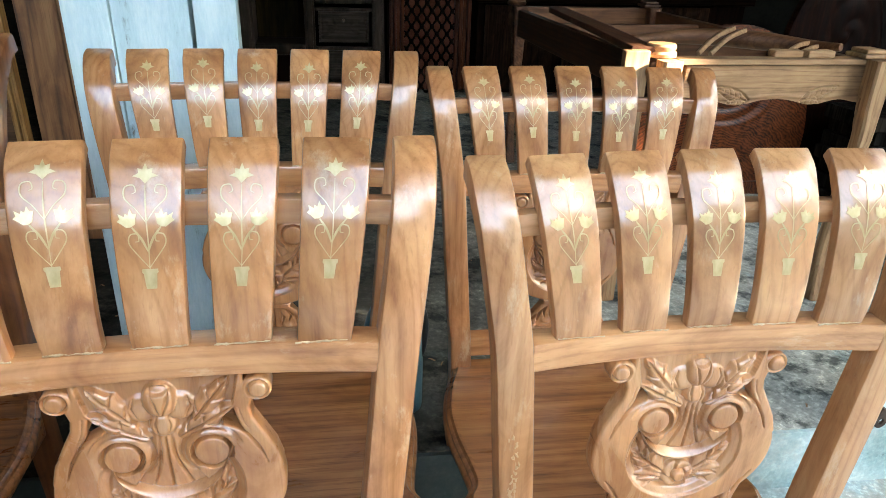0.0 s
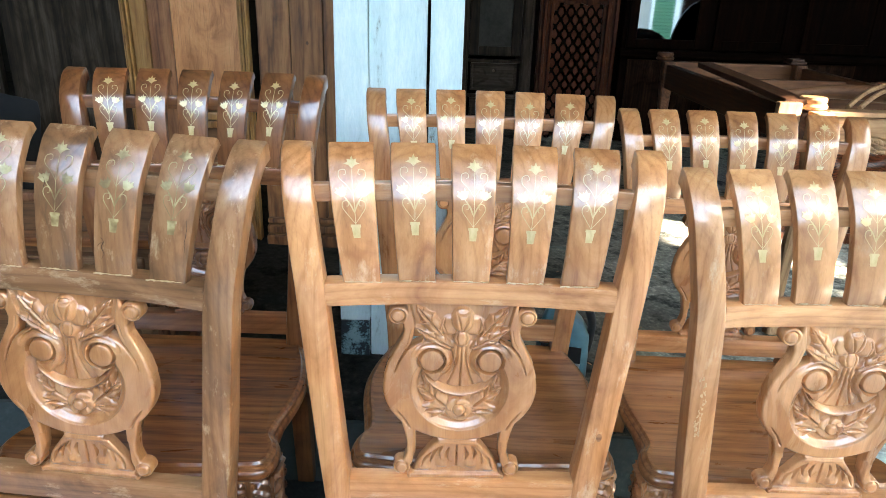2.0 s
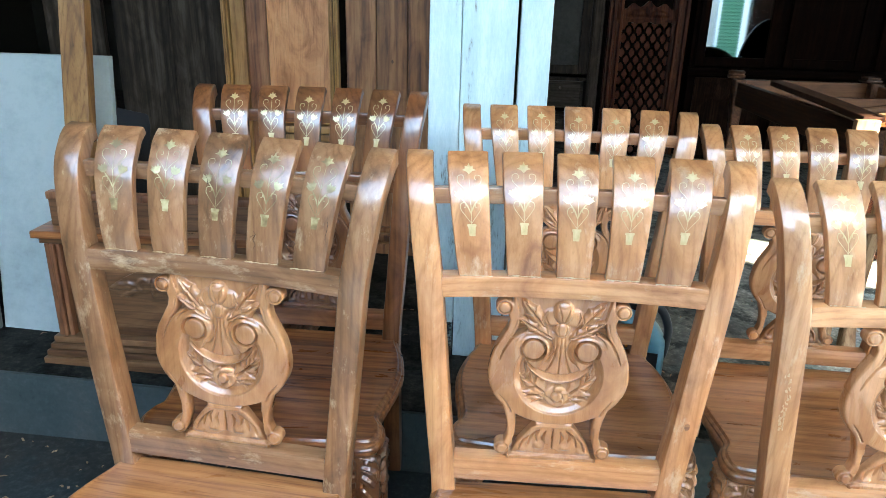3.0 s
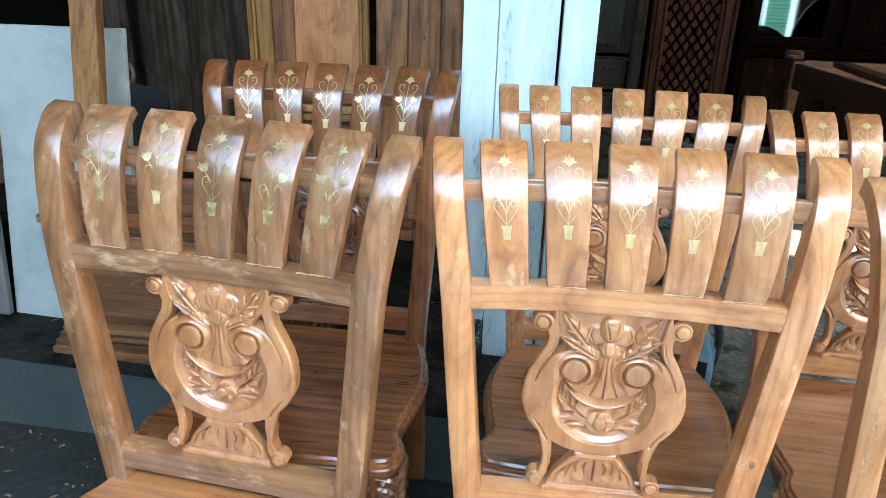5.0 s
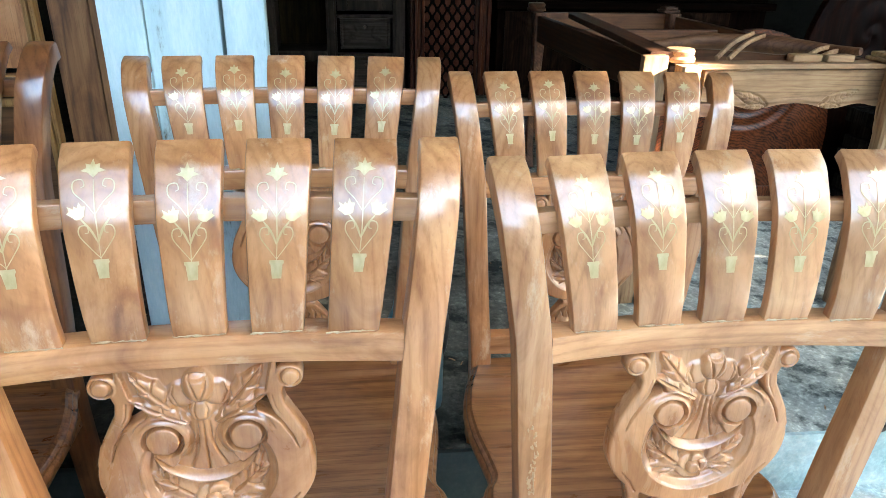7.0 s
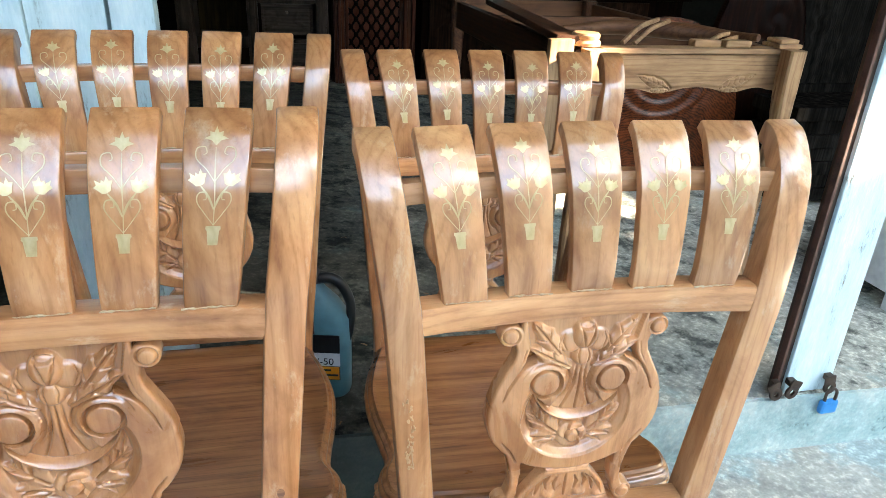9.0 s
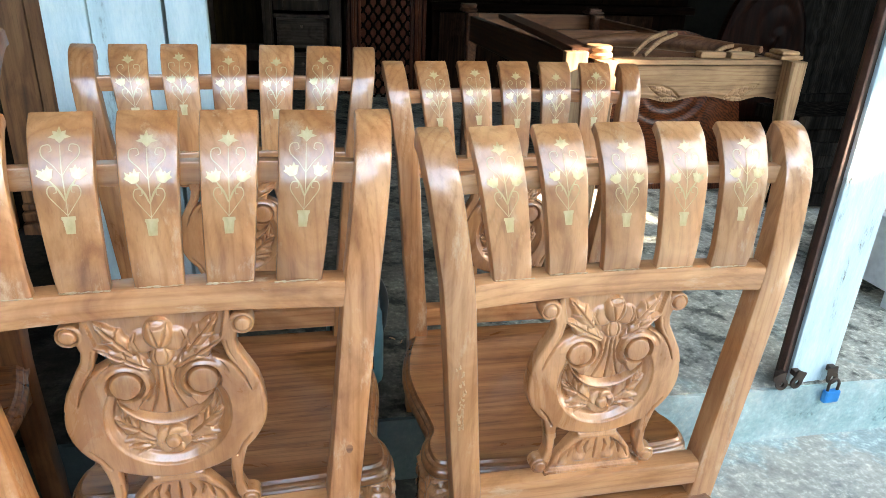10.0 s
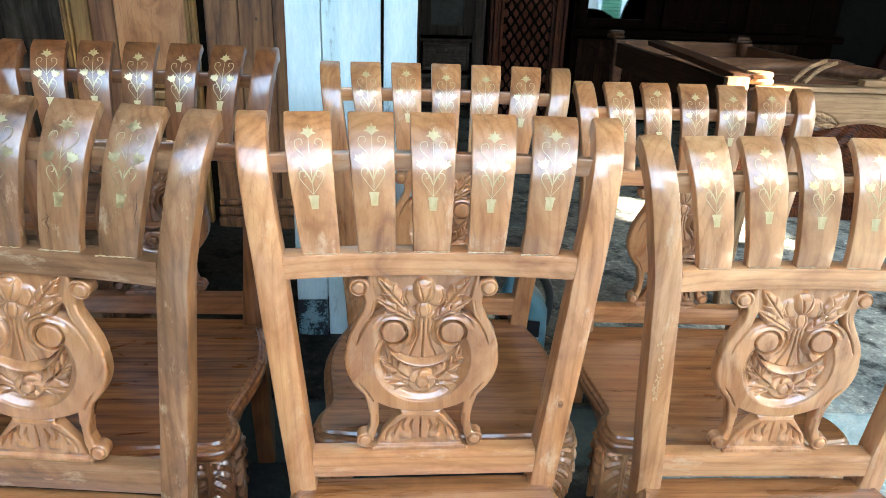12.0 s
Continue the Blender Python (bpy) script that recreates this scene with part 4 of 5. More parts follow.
def wood_knot(parent, x, y, z, wide, tall):
    """A dark knot, flush with the face of the wood."""
    bm = bmesh.new()
    ball = bmesh.ops.create_uvsphere(bm, u_segments=14, v_segments=8, radius=1.0)["verts"]
    bmesh.ops.transform(bm, matrix=Matrix.Translation((x, y, z)) @ Matrix.Diagonal((wide, 0.0003, tall, 1)), verts=ball)
    part("knot", bm, knot_wood, parent, "brown knot in the wood", smooth=60)


dull_chair = next(o for o in scene.objects if "dulled" in o.get("label", ""))
wood_knot(first, 0.200, -0.0025, 0.565, 0.0045, 0.009)
wood_knot(dull_chair, 0.012, 0.0032, 0.452, 0.010, 0.006)
crack_dark = rough_mat("dark_crack", [(0.4, (0.020, 0.010, 0.005)), (0.7, (0.06, 0.028, 0.012))], scale=90, rough=0.8)
bark_wood = rough_mat("rough_torn_wood", [(0.38, (0.16, 0.070, 0.028)), (0.50, (0.36, 0.175, 0.072)), (0.62, (0.50, 0.29, 0.14))], scale=120, rough=0.55, bump=0.8)


def slat_crack(parent, i, pts, wide):
    """A fine split that wanders over the front of a slat; points in mm across and along it."""
    place = on_slat(slat_line(i), Vector((1, -0.8 * 0.073 * i, 0)).normalized())
    rnd = random.Random(7 * i + 3)
    ln = smooth_line([(x, y, 0) for x, y in pts], 5)
    bm = bmesh.new()
    rows = []
    for k, q in enumerate(ln):
        w = wide * (0.25 + math.sin(math.pi * k / (len(ln) - 1))) * rnd.uniform(0.5, 1.2)
        x = q.x + rnd.uniform(-0.5, 0.5)
        rows.append([bm.verts.new(place((x + d) / 1000, q.y / 1000)) for d in (w, -w)])
    for a, b in zip(rows, rows[1:]):
        bm.faces.new((a[0], b[0], b[1], a[1]))
    bmesh.ops.recalc_face_normals(bm, faces=bm.faces)
    slat = sorted((o for o in parent.children if o.name.startswith("slat") and not o.name.startswith("slat_rail")), key=lambda o: o.name)[i + 2]
    part("crack", bm, crack_dark, slat, "fine dark split in the wood")


slat_crack(dull_chair, 1, [(-17, 54), (-12, 48), (-15, 40), (-11, 33), (-14, 25)], 0.55)
slat_crack(dull_chair, 1, [(-12, 48), (-17, 45), (-20, 42)], 0.4)
slat_crack(dull_chair, 2, [(19, 88), (21, 74), (20, 60), (22, 46)], 0.45)
slat_crack(dull_chair, 0, [(-18, 128), (-14, 118), (-16, 104)], 0.35)

pale_chair = next(o for o in scene.objects if "beside the yard" in o.get("label", ""))
pale_stile = next(o for o in pale_chair.children if o.name.startswith("stile"))
rnd = random.Random(12)
bm = bmesh.new()
for k in range(46):
    z = 0.585 + 0.105 * rnd.random()
    y = np.interp(z, [q[1] for q in STILE], [q[0] for q in STILE])
    x = -stile_x(z) - 0.003 + 0.0030 * math.sin(60 * z) + rnd.uniform(-0.0045, 0.0045)
    lump = bmesh.ops.create_icosphere(bm, subdivisions=1, radius=1.0)["verts"]
    bmesh.ops.transform(bm, matrix=Matrix.Translation((x, y, z)) @ Matrix.Rotation(rnd.uniform(-0.5, 0.5), 4, "Y") @ Matrix.Diagonal((rnd.uniform(0.0006, 0.0022), rnd.uniform(0.0004, 0.0011), rnd.uniform(0.002, 0.006), 1)), verts=lump)
part("bark_scar", bm, bark_wood, pale_stile, "rough torn grain running down the stile", smooth=60)
# ---- shop front ----
def plain(name, color, rough=0.5, metal=0.0, coat=0.0):
    m, n, l, b = nodes_of(name)
    tc = n.new("ShaderNodeTexCoord")
    nz = put(n, "ShaderNodeTexNoise", Scale=30.0, Detail=4.0)
    l.new(tc.outputs["Object"], nz.inputs["Vector"])
    r = ramp(n, [(0.3, tuple(0.82 * v for v in color)), (0.7, tuple(min(1, 1.08 * v) for v in color))])
    l.new(nz.outputs[0], r.inputs[0]); l.new(r.outputs[0], b.inputs["Base Color"])
    b.inputs["Roughness"].default_value, b.inputs["Metallic"].default_value = rough, metal
    b.inputs["Coat Weight"].default_value = coat
    return m


iron = plain("dark_iron", (0.10, 0.07, 0.055), 0.5, 0.8)
blue_plastic = plain("blue_padlock_plastic", (0.004, 0.24, 0.60), 0.4)
jug_plastic = plain("grey_blue_plastic", (0.09, 0.23, 0.27), 0.35)
jug_grip = plain("black_jug_handle", (0.02, 0.02, 0.02), 0.35)
black_label = plain("black_label", (0.012, 0.012, 0.014), 0.4)
brown_label = plain("brown_label", (0.10, 0.035, 0.015), 0.4)
white_label = plain("white_label", (0.75, 0.76, 0.76), 0.4)
orange_label = plain("orange_label", (0.85, 0.32, 0.02), 0.4)
red_tape = plain("red_tape", (0.55, 0.03, 0.03), 0.5)
grey_slate = rough_mat("dark_grey_slate", [(0.4, (0.05, 0.05, 0.05)), (0.7, (0.13, 0.125, 0.12))], scale=6, rough=0.4, bump=0.05)
mirror_glass, n_, l_, b_ = nodes_of("mirror_glass")
b_.inputs["Base Color"].default_value, b_.inputs["Metallic"].default_value, b_.inputs["Roughness"].default_value = (0.42, 0.46, 0.47, 1), 1.0, 0.03
green_paint = plain("green_shutter_paint", (0.06, 0.19, 0.10), 0.5)
white_paint = plain("white_paint", (0.75, 0.77, 0.76), 0.5)

post = thing("door_post", Matrix(), "pale blue painted timber door post with a flaking black base", "post")
part("left_board", box(-0.430, -0.348, 1.458, 1.54, 0.362, 2.92, 0.003), blue_paint, post)
part("base_block", box(-0.430, -0.350, 1.456, 1.54, 0.25, 0.360, 0.003), black_paint, post, "flaking black painted base")
part("middle_board", box(-0.346, -0.206, 1.466, 1.54, 0.243, 2.92, 0.003), blue_paint, post)
part("edge_board", box(-0.198, -0.118, 1.460, 1.52, 0.24, 2.92, 0.003), blue_paint, post)

bar = thing("shutter_post", Matrix(), "pale blue shutter post with a rusty iron edge", "post")
part("board", box(1.298, 1.436, 1.15, 1.19, 0.176, 2.92, 0.003), blue_paint, bar)
part("iron_edge", box(1.270, 1.2785, 1.150, 1.168, 0.174, 2.92, 0.002), rust, bar, "rusty iron angle strip")
part("groove", box(1.2795, 1.2975, 1.160, 1.185, 0.176, 2.92, 0), iron, bar, "dark slot beside the iron strip")
def eye_plate(x, z, lean):
    """A flat iron strap with a round eye."""
    bm = bmesh.new()
    ring = []
    for k in range(20):
        t = 2 * math.pi * k / 20
        ring.append([(0.017 * math.cos(t), y, 0.019 * math.sin(t)) for y in (1.128, 1.134)] + [(0.007 * math.cos(t), y, 0.008 * math.sin(t)) for y in (1.134, 1.128)])
    rows = [[bm.verts.new(p) for p in q] for q in ring]
    for q, r in zip(rows, rows[1:] + rows[:1]):
        for k in range(4):
            bm.faces.new((q[k], r[k], r[(k + 1) % 4], q[(k + 1) % 4]))
    box(-0.0155, 0.0155, 1.1285, 1.1335, 0.010, 0.034, 0.002, bm)
    bmesh.ops.transform(bm, matrix=pose(x, 0, z, 0, lean, 0), verts=list(bm.verts))
    box(x - 0.010, x + 0.010, 1.1335, 1.151, z + 0.016, z + 0.032, 0.002, bm)
    bmesh.ops.recalc_face_normals(bm, faces=bm.faces)
    return bm


for x, lean in ((1.258, -30), (1.304, 20), (1.416, -10)):
    part("hasp", eye_plate(x, 0.195, lean), iron, bar, "rusty flat iron hasp with an eye", smooth=40)
lock = thing("padlock", Matrix(), "small blue padlock hanging on an iron hasp", "padlock")
part("lock_body", box(1.395, 1.443, 1.113, 1.13, 0.125, 0.162, 0.006), blue_plastic, lock)
part("shackle", tube([(1.404, 1.121, 0.16), (1.404, 1.121, 0.185), (1.419, 1.121, 0.198), (1.434, 1.121, 0.185), (1.434, 1.121, 0.16)], 0.004), iron, lock, "dark iron shackle", smooth=60)

# ---- stacked doors and boards on the left ----
def ridged(x0, x1, y, z0, z1, n, deep):
    """Upright beads side by side."""
    bm = bmesh.new()
    w = (x1 - x0) / n
    for k in range(n):
        box(x0 + k * w + 0.0012, x0 + (k + 1) * w - 0.0012, y - deep * (0.6 + 0.4 * (k % 2)), y + 0.02, z0, z1, min(0.004, w * 0.3), bm)
    return bm


leafdoor = thing("panel_door", Matrix(), "peach and pine panelled door leaning upright in the shop", "door")
Z0 = upper_z(-1.0)
part("stile", ridged(-1.292, -1.262, 2.30, Z0, 2.5, 3, 0.02), pine_wood, leafdoor, "yellow pine beading")
part("stile", box(-1.26, -1.205, 2.30, 2.34, Z0, 2.5, 0.004), pine_wood, leafdoor)
part("inner_stile", box(-1.203, -1.125, 2.306, 2.34, Z0, 2.5, 0.006), red_stile, leafdoor, "red-brown inner stile")
part("panel", box(-1.124, -0.885, 2.318, 2.34, 0.83, 2.5, 0.002), panel_wood, leafdoor, "plain peach coloured panel")
part("bead", ridged(-0.884, -0.845, 2.30, Z0, 2.5, 4, 0.022), pine_wood, leafdoor, "yellow pine beading")
for k, (z, d) in enumerate(((0.80, 0.03), (0.765, 0.045), (0.73, 0.02))):
    part("rail_moulding", box(-1.123, -0.886, 2.318 - d, 2.34, z - 0.014, z + 0.014, 0.006), pine_wood, leafdoor)
part("lower_panel", box(-1.123, -0.886, 2.322, 2.34, Z0, 0.714, 0.002), chest_wood, leafdoor, "brown lower panel")

brown = thing("plank_door", Matrix(), "brown knotty plank door with moulded foot", "door")
for k in range(3):
    part("plank", box(-0.822 + 0.118 * k, -0.707 + 0.118 * k, 2.315, 2.35, 0.36, 2.5, 0.003), brown_wood, brown)
for z0, z1, d in ((0.262, 0.31, 0.05), (0.312, 0.345, 0.035), (0.347, 0.37, 0.02)):
    part("foot_moulding", box(-0.822, -0.47, 2.315 - d, 2.35, z0, z1, 0.008), brown_wood, brown)
bm = bmesh.new()
for a, z, r in ((-0.645, 1.03, 0.022), (-0.515, 0.90, 0.012), (-0.52, 1.12, 0.014)):
    g = bmesh.ops.create_uvsphere(bm, u_segments=12, v_segments=6, radius=r)["verts"]
    bmesh.ops.transform(bm, matrix=Matrix.Translation((a, 2.316, z)) @ Matrix.Diagonal((0.8, 0.05, 1.2, 1)), verts=g)
part("knot", bm, chest_wood, brown, "dark knots", smooth=60)

saw_steel = rough_mat("blackened_steel", [(0.4, (0.008, 0.008, 0.009)), (0.7, (0.020, 0.020, 0.022))], scale=18, rough=0.55, bump=0.1, spec=0.3)
grey = thing("weathered_board", Matrix(), "tall weathered grey boards standing behind the slab", "board")
for x0, x1, y in ((-1.75, -1.52, 2.36), (-1.515, -1.30, 2.35), (-2.15, -1.90, 2.55)):
    part("board", box(x0, x1, y, y + 0.03, upper_z(x0) - 0.01, 2.5, 0.004), grey_wood, grey)
saw = thing("hand_saw", Matrix(), "hand saw with a blackened blade leaning on the grey boards", "saw")
bm = bmesh.new()
BLADE = [(-1.585, 0.312), (-1.528, 0.312), (-1.507, 0.80), (-1.513, 0.833), (-1.522, 0.838), (-1.645, 0.860), (-1.652, 0.852)]
faces = [[bm.verts.new((x, 1.99 + 0.17 * (z - 0.31) + d, z)) for x, z in BLADE] for d in (0.0, 0.0016)]
bm.faces.new(faces[0]); bm.faces.new(faces[1][::-1])
for k in range(len(BLADE)):
    j = (k + 1) % len(BLADE)
    bm.faces.new((faces[0][k], faces[1][k], faces[1][j], faces[0][j]))
bmesh.ops.recalc_face_normals(bm, faces=bm.faces)
part("blade", bm, saw_steel, saw)
part("handle", tube([(-1.668, 2.083, 0.856), (-1.644, 2.083, 0.864), (-1.640, 2.088, 0.888), (-1.650, 2.094, 0.914), (-1.672, 2.096, 0.920), (-1.688, 2.094, 0.900), (-1.684, 2.087, 0.868), (-1.668, 2.083, 0.856)], 0.0075), chest_wood, saw, "worn brown wooden grip", smooth=60)
edge = thing("brown_upright", Matrix(), "red-brown upright timber in the shadow", "timber")
part("beam", box(-2.62, -2.47, 2.4, 2.5, upper_z(-2.5) - 0.01, 2.5, 0.005), chest_wood, edge)


def leaning(x0, x1, foot_y, top_y, z0, z1, thick, bevel=0.003, skew=0.0):
    bm = box(x0, x1, 0, thick, 0, 1, bevel)
    for v in bm.verts:
        f = v.co.z
        v.co = Vector((v.co.x + skew * f, v.co.y + foot_y + (top_y - foot_y) * f, z0 + (z1 - z0) * f))
    return bm


slab_t = thing("marble_slab", Matrix(), "white marble slab leaning against boards", "slab")
part("stone", leaning(-1.67, -1.295, 1.37, 1.55, upper_z(-1.5), 1.085, 0.022, 0.002, -0.045), marble, slab_t)
slate = thing("slate_plate", Matrix(), "dark grey polished stone plate leaning on the slab", "slab")
bm = leaning(-1.95, -1.665, 1.34, 1.43, upper_z(-1.8), 0.84, 0.02, 0.006, 0.0)
for v in bm.verts:
    if v.co.z > 0.7:
        v.co.x = -1.80 + (v.co.x + 1.80) * 0.75
part("stone", bm, grey_slate, slate)
offcut = thing("marble_offcut", Matrix(), "white marble offcut with red tape", "slab")
part("stone", leaning(-1.80, -1.685, 1.27, 1.32, upper_z(-1.75), 0.72, 0.016, 0.002, -0.09), marble, offcut)
part("tape", leaning(-1.845, -1.815, 1.276, 1.30, 0.50, 0.60, 0.016, 0.001, -0.014), red_tape, offcut, "strip of red tape")
tile = thing("stone_tile", Matrix(), "rough grey stone tile leaning upright", "tile")
part("stone", leaning(-2.16, -1.86, 1.50, 1.56, upper_z(-2.0), 0.93, 0.025, 0.004), concrete, tile)
pole = thing("timber_pole", Matrix(), "yellow pine batten leaning before the marble slab", "batten")
part("batten", leaning(-1.405, -1.335, 1.29, 1.62, upper_z(-1.4), 2.45, 0.035, 0.004, 0.03), honey_wood, pole)

# ---- low carved chest ----
chest = thing("low_chest", Matrix(), "low brown wooden chest with a carved front and stepped base", "chest")
CX0, CX1, CY, CZ = -1.408, -0.80, 1.235, upper_z(-1.2) - 0.005
for k, (o, z0, z1) in enumerate(((0.035, 0.0, 0.032), (0.028, 0.034, 0.050), (0.020, 0.052, 0.066), (0.012, 0.068, 0.086))):
    part("base_moulding", box(CX0 - o, CX1 + o, CY - o, 1.55 + o, CZ + z0, CZ + z1, 0.004), chest_wood, chest)
part("body", box(CX0 + 0.005, CX1 - 0.005, CY + 0.016, 1.55, CZ + 0.086, 0.655, 0.003), chest_wood, chest)
part("top", box(CX0 - 0.02, CX1 + 0.02, CY - 0.022, 1.57, 0.655, 0.676, 0.005), teak_red_seat, chest, "reddish top board")
part("top_bead", box(CX0 - 0.008, CX1 + 0.008, CY - 0.008, 1.56, 0.638, 0.6535, 0.004), chest_wood, chest)
part("pilaster", ridged(CX0, CX0 + 0.045, CY + 0.004, CZ + 0.086, 0.637, 3, 0.012), red_stile, chest)
part("pilaster", ridged(CX1 - 0.045, CX1, CY + 0.004, CZ + 0.086, 0.637, 3, 0.012), red_stile, chest)
part("drawer_panel", box(CX0 + 0.06, CX1 - 0.06, CY + 0.008, CY + 0.03, CZ + 0.11, 0.62, 0.006), chest_wood, chest)


def crest_out(x, z):
    return (np.hypot(x / 0.145, (z - 0.01 + 1.6 * x * x) / (0.048 - 0.2 * np.abs(x))) - 1) * 0.03


def crest_high(x, z):
    X, Y = np.abs(x) * 1000, z * 1000
    H = np.full(X.shape, 0.5)
    r = np.hypot(X - 26, Y - 8)
    H = np.maximum(H, 5 * np.sqrt(np.clip(1 - ((r - 16) / 6) ** 2, 0, 1)))
    H = np.where(r < 8, 5.5, H)
    for a in ((40, 10, -8, 95, 12), (34, -4, -22, 70, 8), (0, 30, -90, 60, 10), (8, 28, -60, 50, 8)):
        H = np.maximum(H, leaf(X, Y, *a, 7, 0.2))
    return H / 1000


crest = part("carved_crest", grid_relief(-0.15, 0.15, -0.06, 0.07, 0.003, crest_out, crest_high, 0.006), chest_wood, chest, "carved shell and leaf crest", smooth=50)
crest.location = (-1.13, CY + 0.006, 0.52)
part("back_board", box(CX0 + 0.012, CX1 - 0.012, 1.264, 1.282, 0.6765, 0.748, 0.003), chest_wood, chest, "upright back board")
part("back_rail", box(CX0 + 0.010, CX1 - 0.010, 1.257, 1.287, 0.7485, 0.770, 0.006), red_stile, chest, "red-brown moulded rail")

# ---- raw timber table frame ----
# brown timbers, darkened for shade on the frame's sides and back
shaded_brown = wood("brown_side_timber", dark=(0.028, 0.010, 0.005), mid=(0.070, 0.027, 0.012), light=(0.125, 0.055, 0.026), axis="y", rough=0.5, coat=0.0, spec=0.25)
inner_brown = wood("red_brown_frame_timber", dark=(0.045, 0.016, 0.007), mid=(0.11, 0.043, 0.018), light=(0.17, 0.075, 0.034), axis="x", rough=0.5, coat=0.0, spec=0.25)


def lathe(profile, x, y, sides=24):
    """A turned piece: (radius, height) pairs round an upright axis."""
    bm = bmesh.new()
    rows = [[bm.verts.new((x + r * math.cos(2 * math.pi * k / sides), y + r * math.sin(2 * math.pi * k / sides), z)) for k in range(sides)] for r, z in profile]
    for a, b in zip(rows, rows[1:]):
        for k in range(sides):
            bm.faces.new((a[k], a[(k + 1) % sides], b[(k + 1) % sides], b[k]))
    bm.faces.new(rows[0][::-1]); bm.faces.new(rows[-1])
    bmesh.ops.recalc_face_normals(bm, faces=bm.faces)
    return bm


table = thing("table_frame", Matrix(), "unfinished pale timber table frame with carved apron", "table")
TX0, TX1, TY0, TY1 = 0.936, 1.65, 1.80, 3.25


def apron_out(x, z):
    w = 0.29
    scallop = 0.012 + 0.018 * np.exp(-((np.abs(x) - 0.12) / 0.06) ** 2) + 0.012 * np.exp(-((np.abs(x) - 0.27) / 0.04) ** 2)
    return np.maximum(np.abs(x) - w, np.maximum(z - 0.11, 0.028 - scallop - z))


def apron_high(x, z):
    X, Y = np.abs(x) * 1000, z * 1000
    H = np.full(X.shape, 0.0) + 2.5 * np.exp(-((Y - 22 - 4 * np.cos(X / 40)) / 5) ** 2)
    for a in ((84, 9, 20, 118, 15), (88, 6, 0, 60, 8)):
        out, own = leaf(X, Y, a[0] - 4, a[1], a[2], a[3] + 8, a[4] + 3.5, 6) > -50, leaf(X, Y, *a, 5, 0.15)
        H = np.where(out & (own < -50), -5.0, H)
        H = np.where(own > -50, own - 3.0, H)
        c, s = math.cos(radians(a[2])), math.sin(radians(a[2]))
        p, q = (X - a[0]) * c + (Y - a[1]) * s, np.abs(-(X - a[0]) * s + (Y - a[1]) * c)
        vein = np.abs(((p - 0.8 * q) % 18) - 9)
        H = np.where((own > -50) & (vein < 1.3), H - 2.5, H)
    return H / 1000


ap = part("front_apron", grid_relief(-0.294, 0.294, -0.02, 0.112, 0.0018, apron_out, apron_high, 0.03), raw_wood, table, "carved scalloped apron", smooth=40)
ap.location = (1.32, TY0, 0.795)
part("front_rail", box(TX0 + 0.06, TX1 - 0.05, TY0 - 0.012, TY0 + 0.05, 0.908, 0.924, 0.003), raw_wood, table)
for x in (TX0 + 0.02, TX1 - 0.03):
    part("side_rail", box(x - 0.015, x + 0.02, TY0 + 0.04, TY1, 0.80, 0.912, 0.003), shaded_brown, table)
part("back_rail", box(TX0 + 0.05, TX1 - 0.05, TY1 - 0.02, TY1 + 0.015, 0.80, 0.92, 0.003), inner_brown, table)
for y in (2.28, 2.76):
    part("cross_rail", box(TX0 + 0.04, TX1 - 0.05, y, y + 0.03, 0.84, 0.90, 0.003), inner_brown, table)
for x, y in ((TX0 + 0.02, TY0 + 0.02), (TX1 - 0.05, TY0 + 0.02), (TX0 + 0.02, TY1), (TX1 - 0.045, TY1)):
    zf = upper_z(x)
    ln = smooth_line([(x, y - 0.034, 0.925), (x, y - 0.036, 0.80), (x, y - 0.046, 0.70), (x, y - 0.03, 0.55), (x, y - 0.02, 0.35), (x, y - 0.026, 0.24), (x, y - 0.034, zf)], 4)
    half = [float(np.interp(p.z, (zf, 0.3, 0.55, 0.72, 0.80, 0.93), (0.024, 0.018, 0.018, 0.023, 0.027, 0.028))) for p in ln]
    # front legs keep the lit timber, back legs the shaded one
    leg = part("leg", sweep(ln, half, [1.9 * h for h in half], ease=0.006), raw_wood_z if y < 2 else shaded_brown, table, smooth=40)
    cap = raw_wood if y < 2 else shaded_brown
    if x < 1.2:
        bm = lathe([(0.034, 0.9255), (0.042, 0.928), (0.044, 0.936), (0.040, 0.942), (0.036, 0.944), (0.039, 0.948), (0.040, 0.956), (0.036, 0.962), (0.012, 0.964)], x, y)
        part("leg_cap", bm, cap, table, "round turned cap", smooth=40)
    else:
        bm = box(x - 0.040, x + 0.040, y - 0.044, y + 0.040, 0.926, 0.938, 0.004)
        box(x - 0.032, x + 0.032, y - 0.036, y + 0.032, 0.9382, 0.951, 0.005, bm)
        part("leg_cap", bm, cap, table, "stepped square cap")
bm = bmesh.new()
grid_relief(-0.03, 0.03, -0.11, 0.06, 0.003, lambda x, z: (np.hypot(x / 0.03, (z + 0.02) / 0.085) - 1) * 0.03, lambda x, z: np.maximum(0.0, np.maximum(leaf(x * 1000, z * 1000, 0, 55, -90, 150, 14, 7, 0.2), leaf(x * 1000, z * 1000, 4, 40, -70, 80, 9, 6, 0.2))) / 1000, 0.004, bm)
kn = part("knee_carving", bm, raw_wood_z, table, "carved leaf", smooth=50)
kn.location = (TX1 - 0.05, TY0 - 0.033, 0.80)

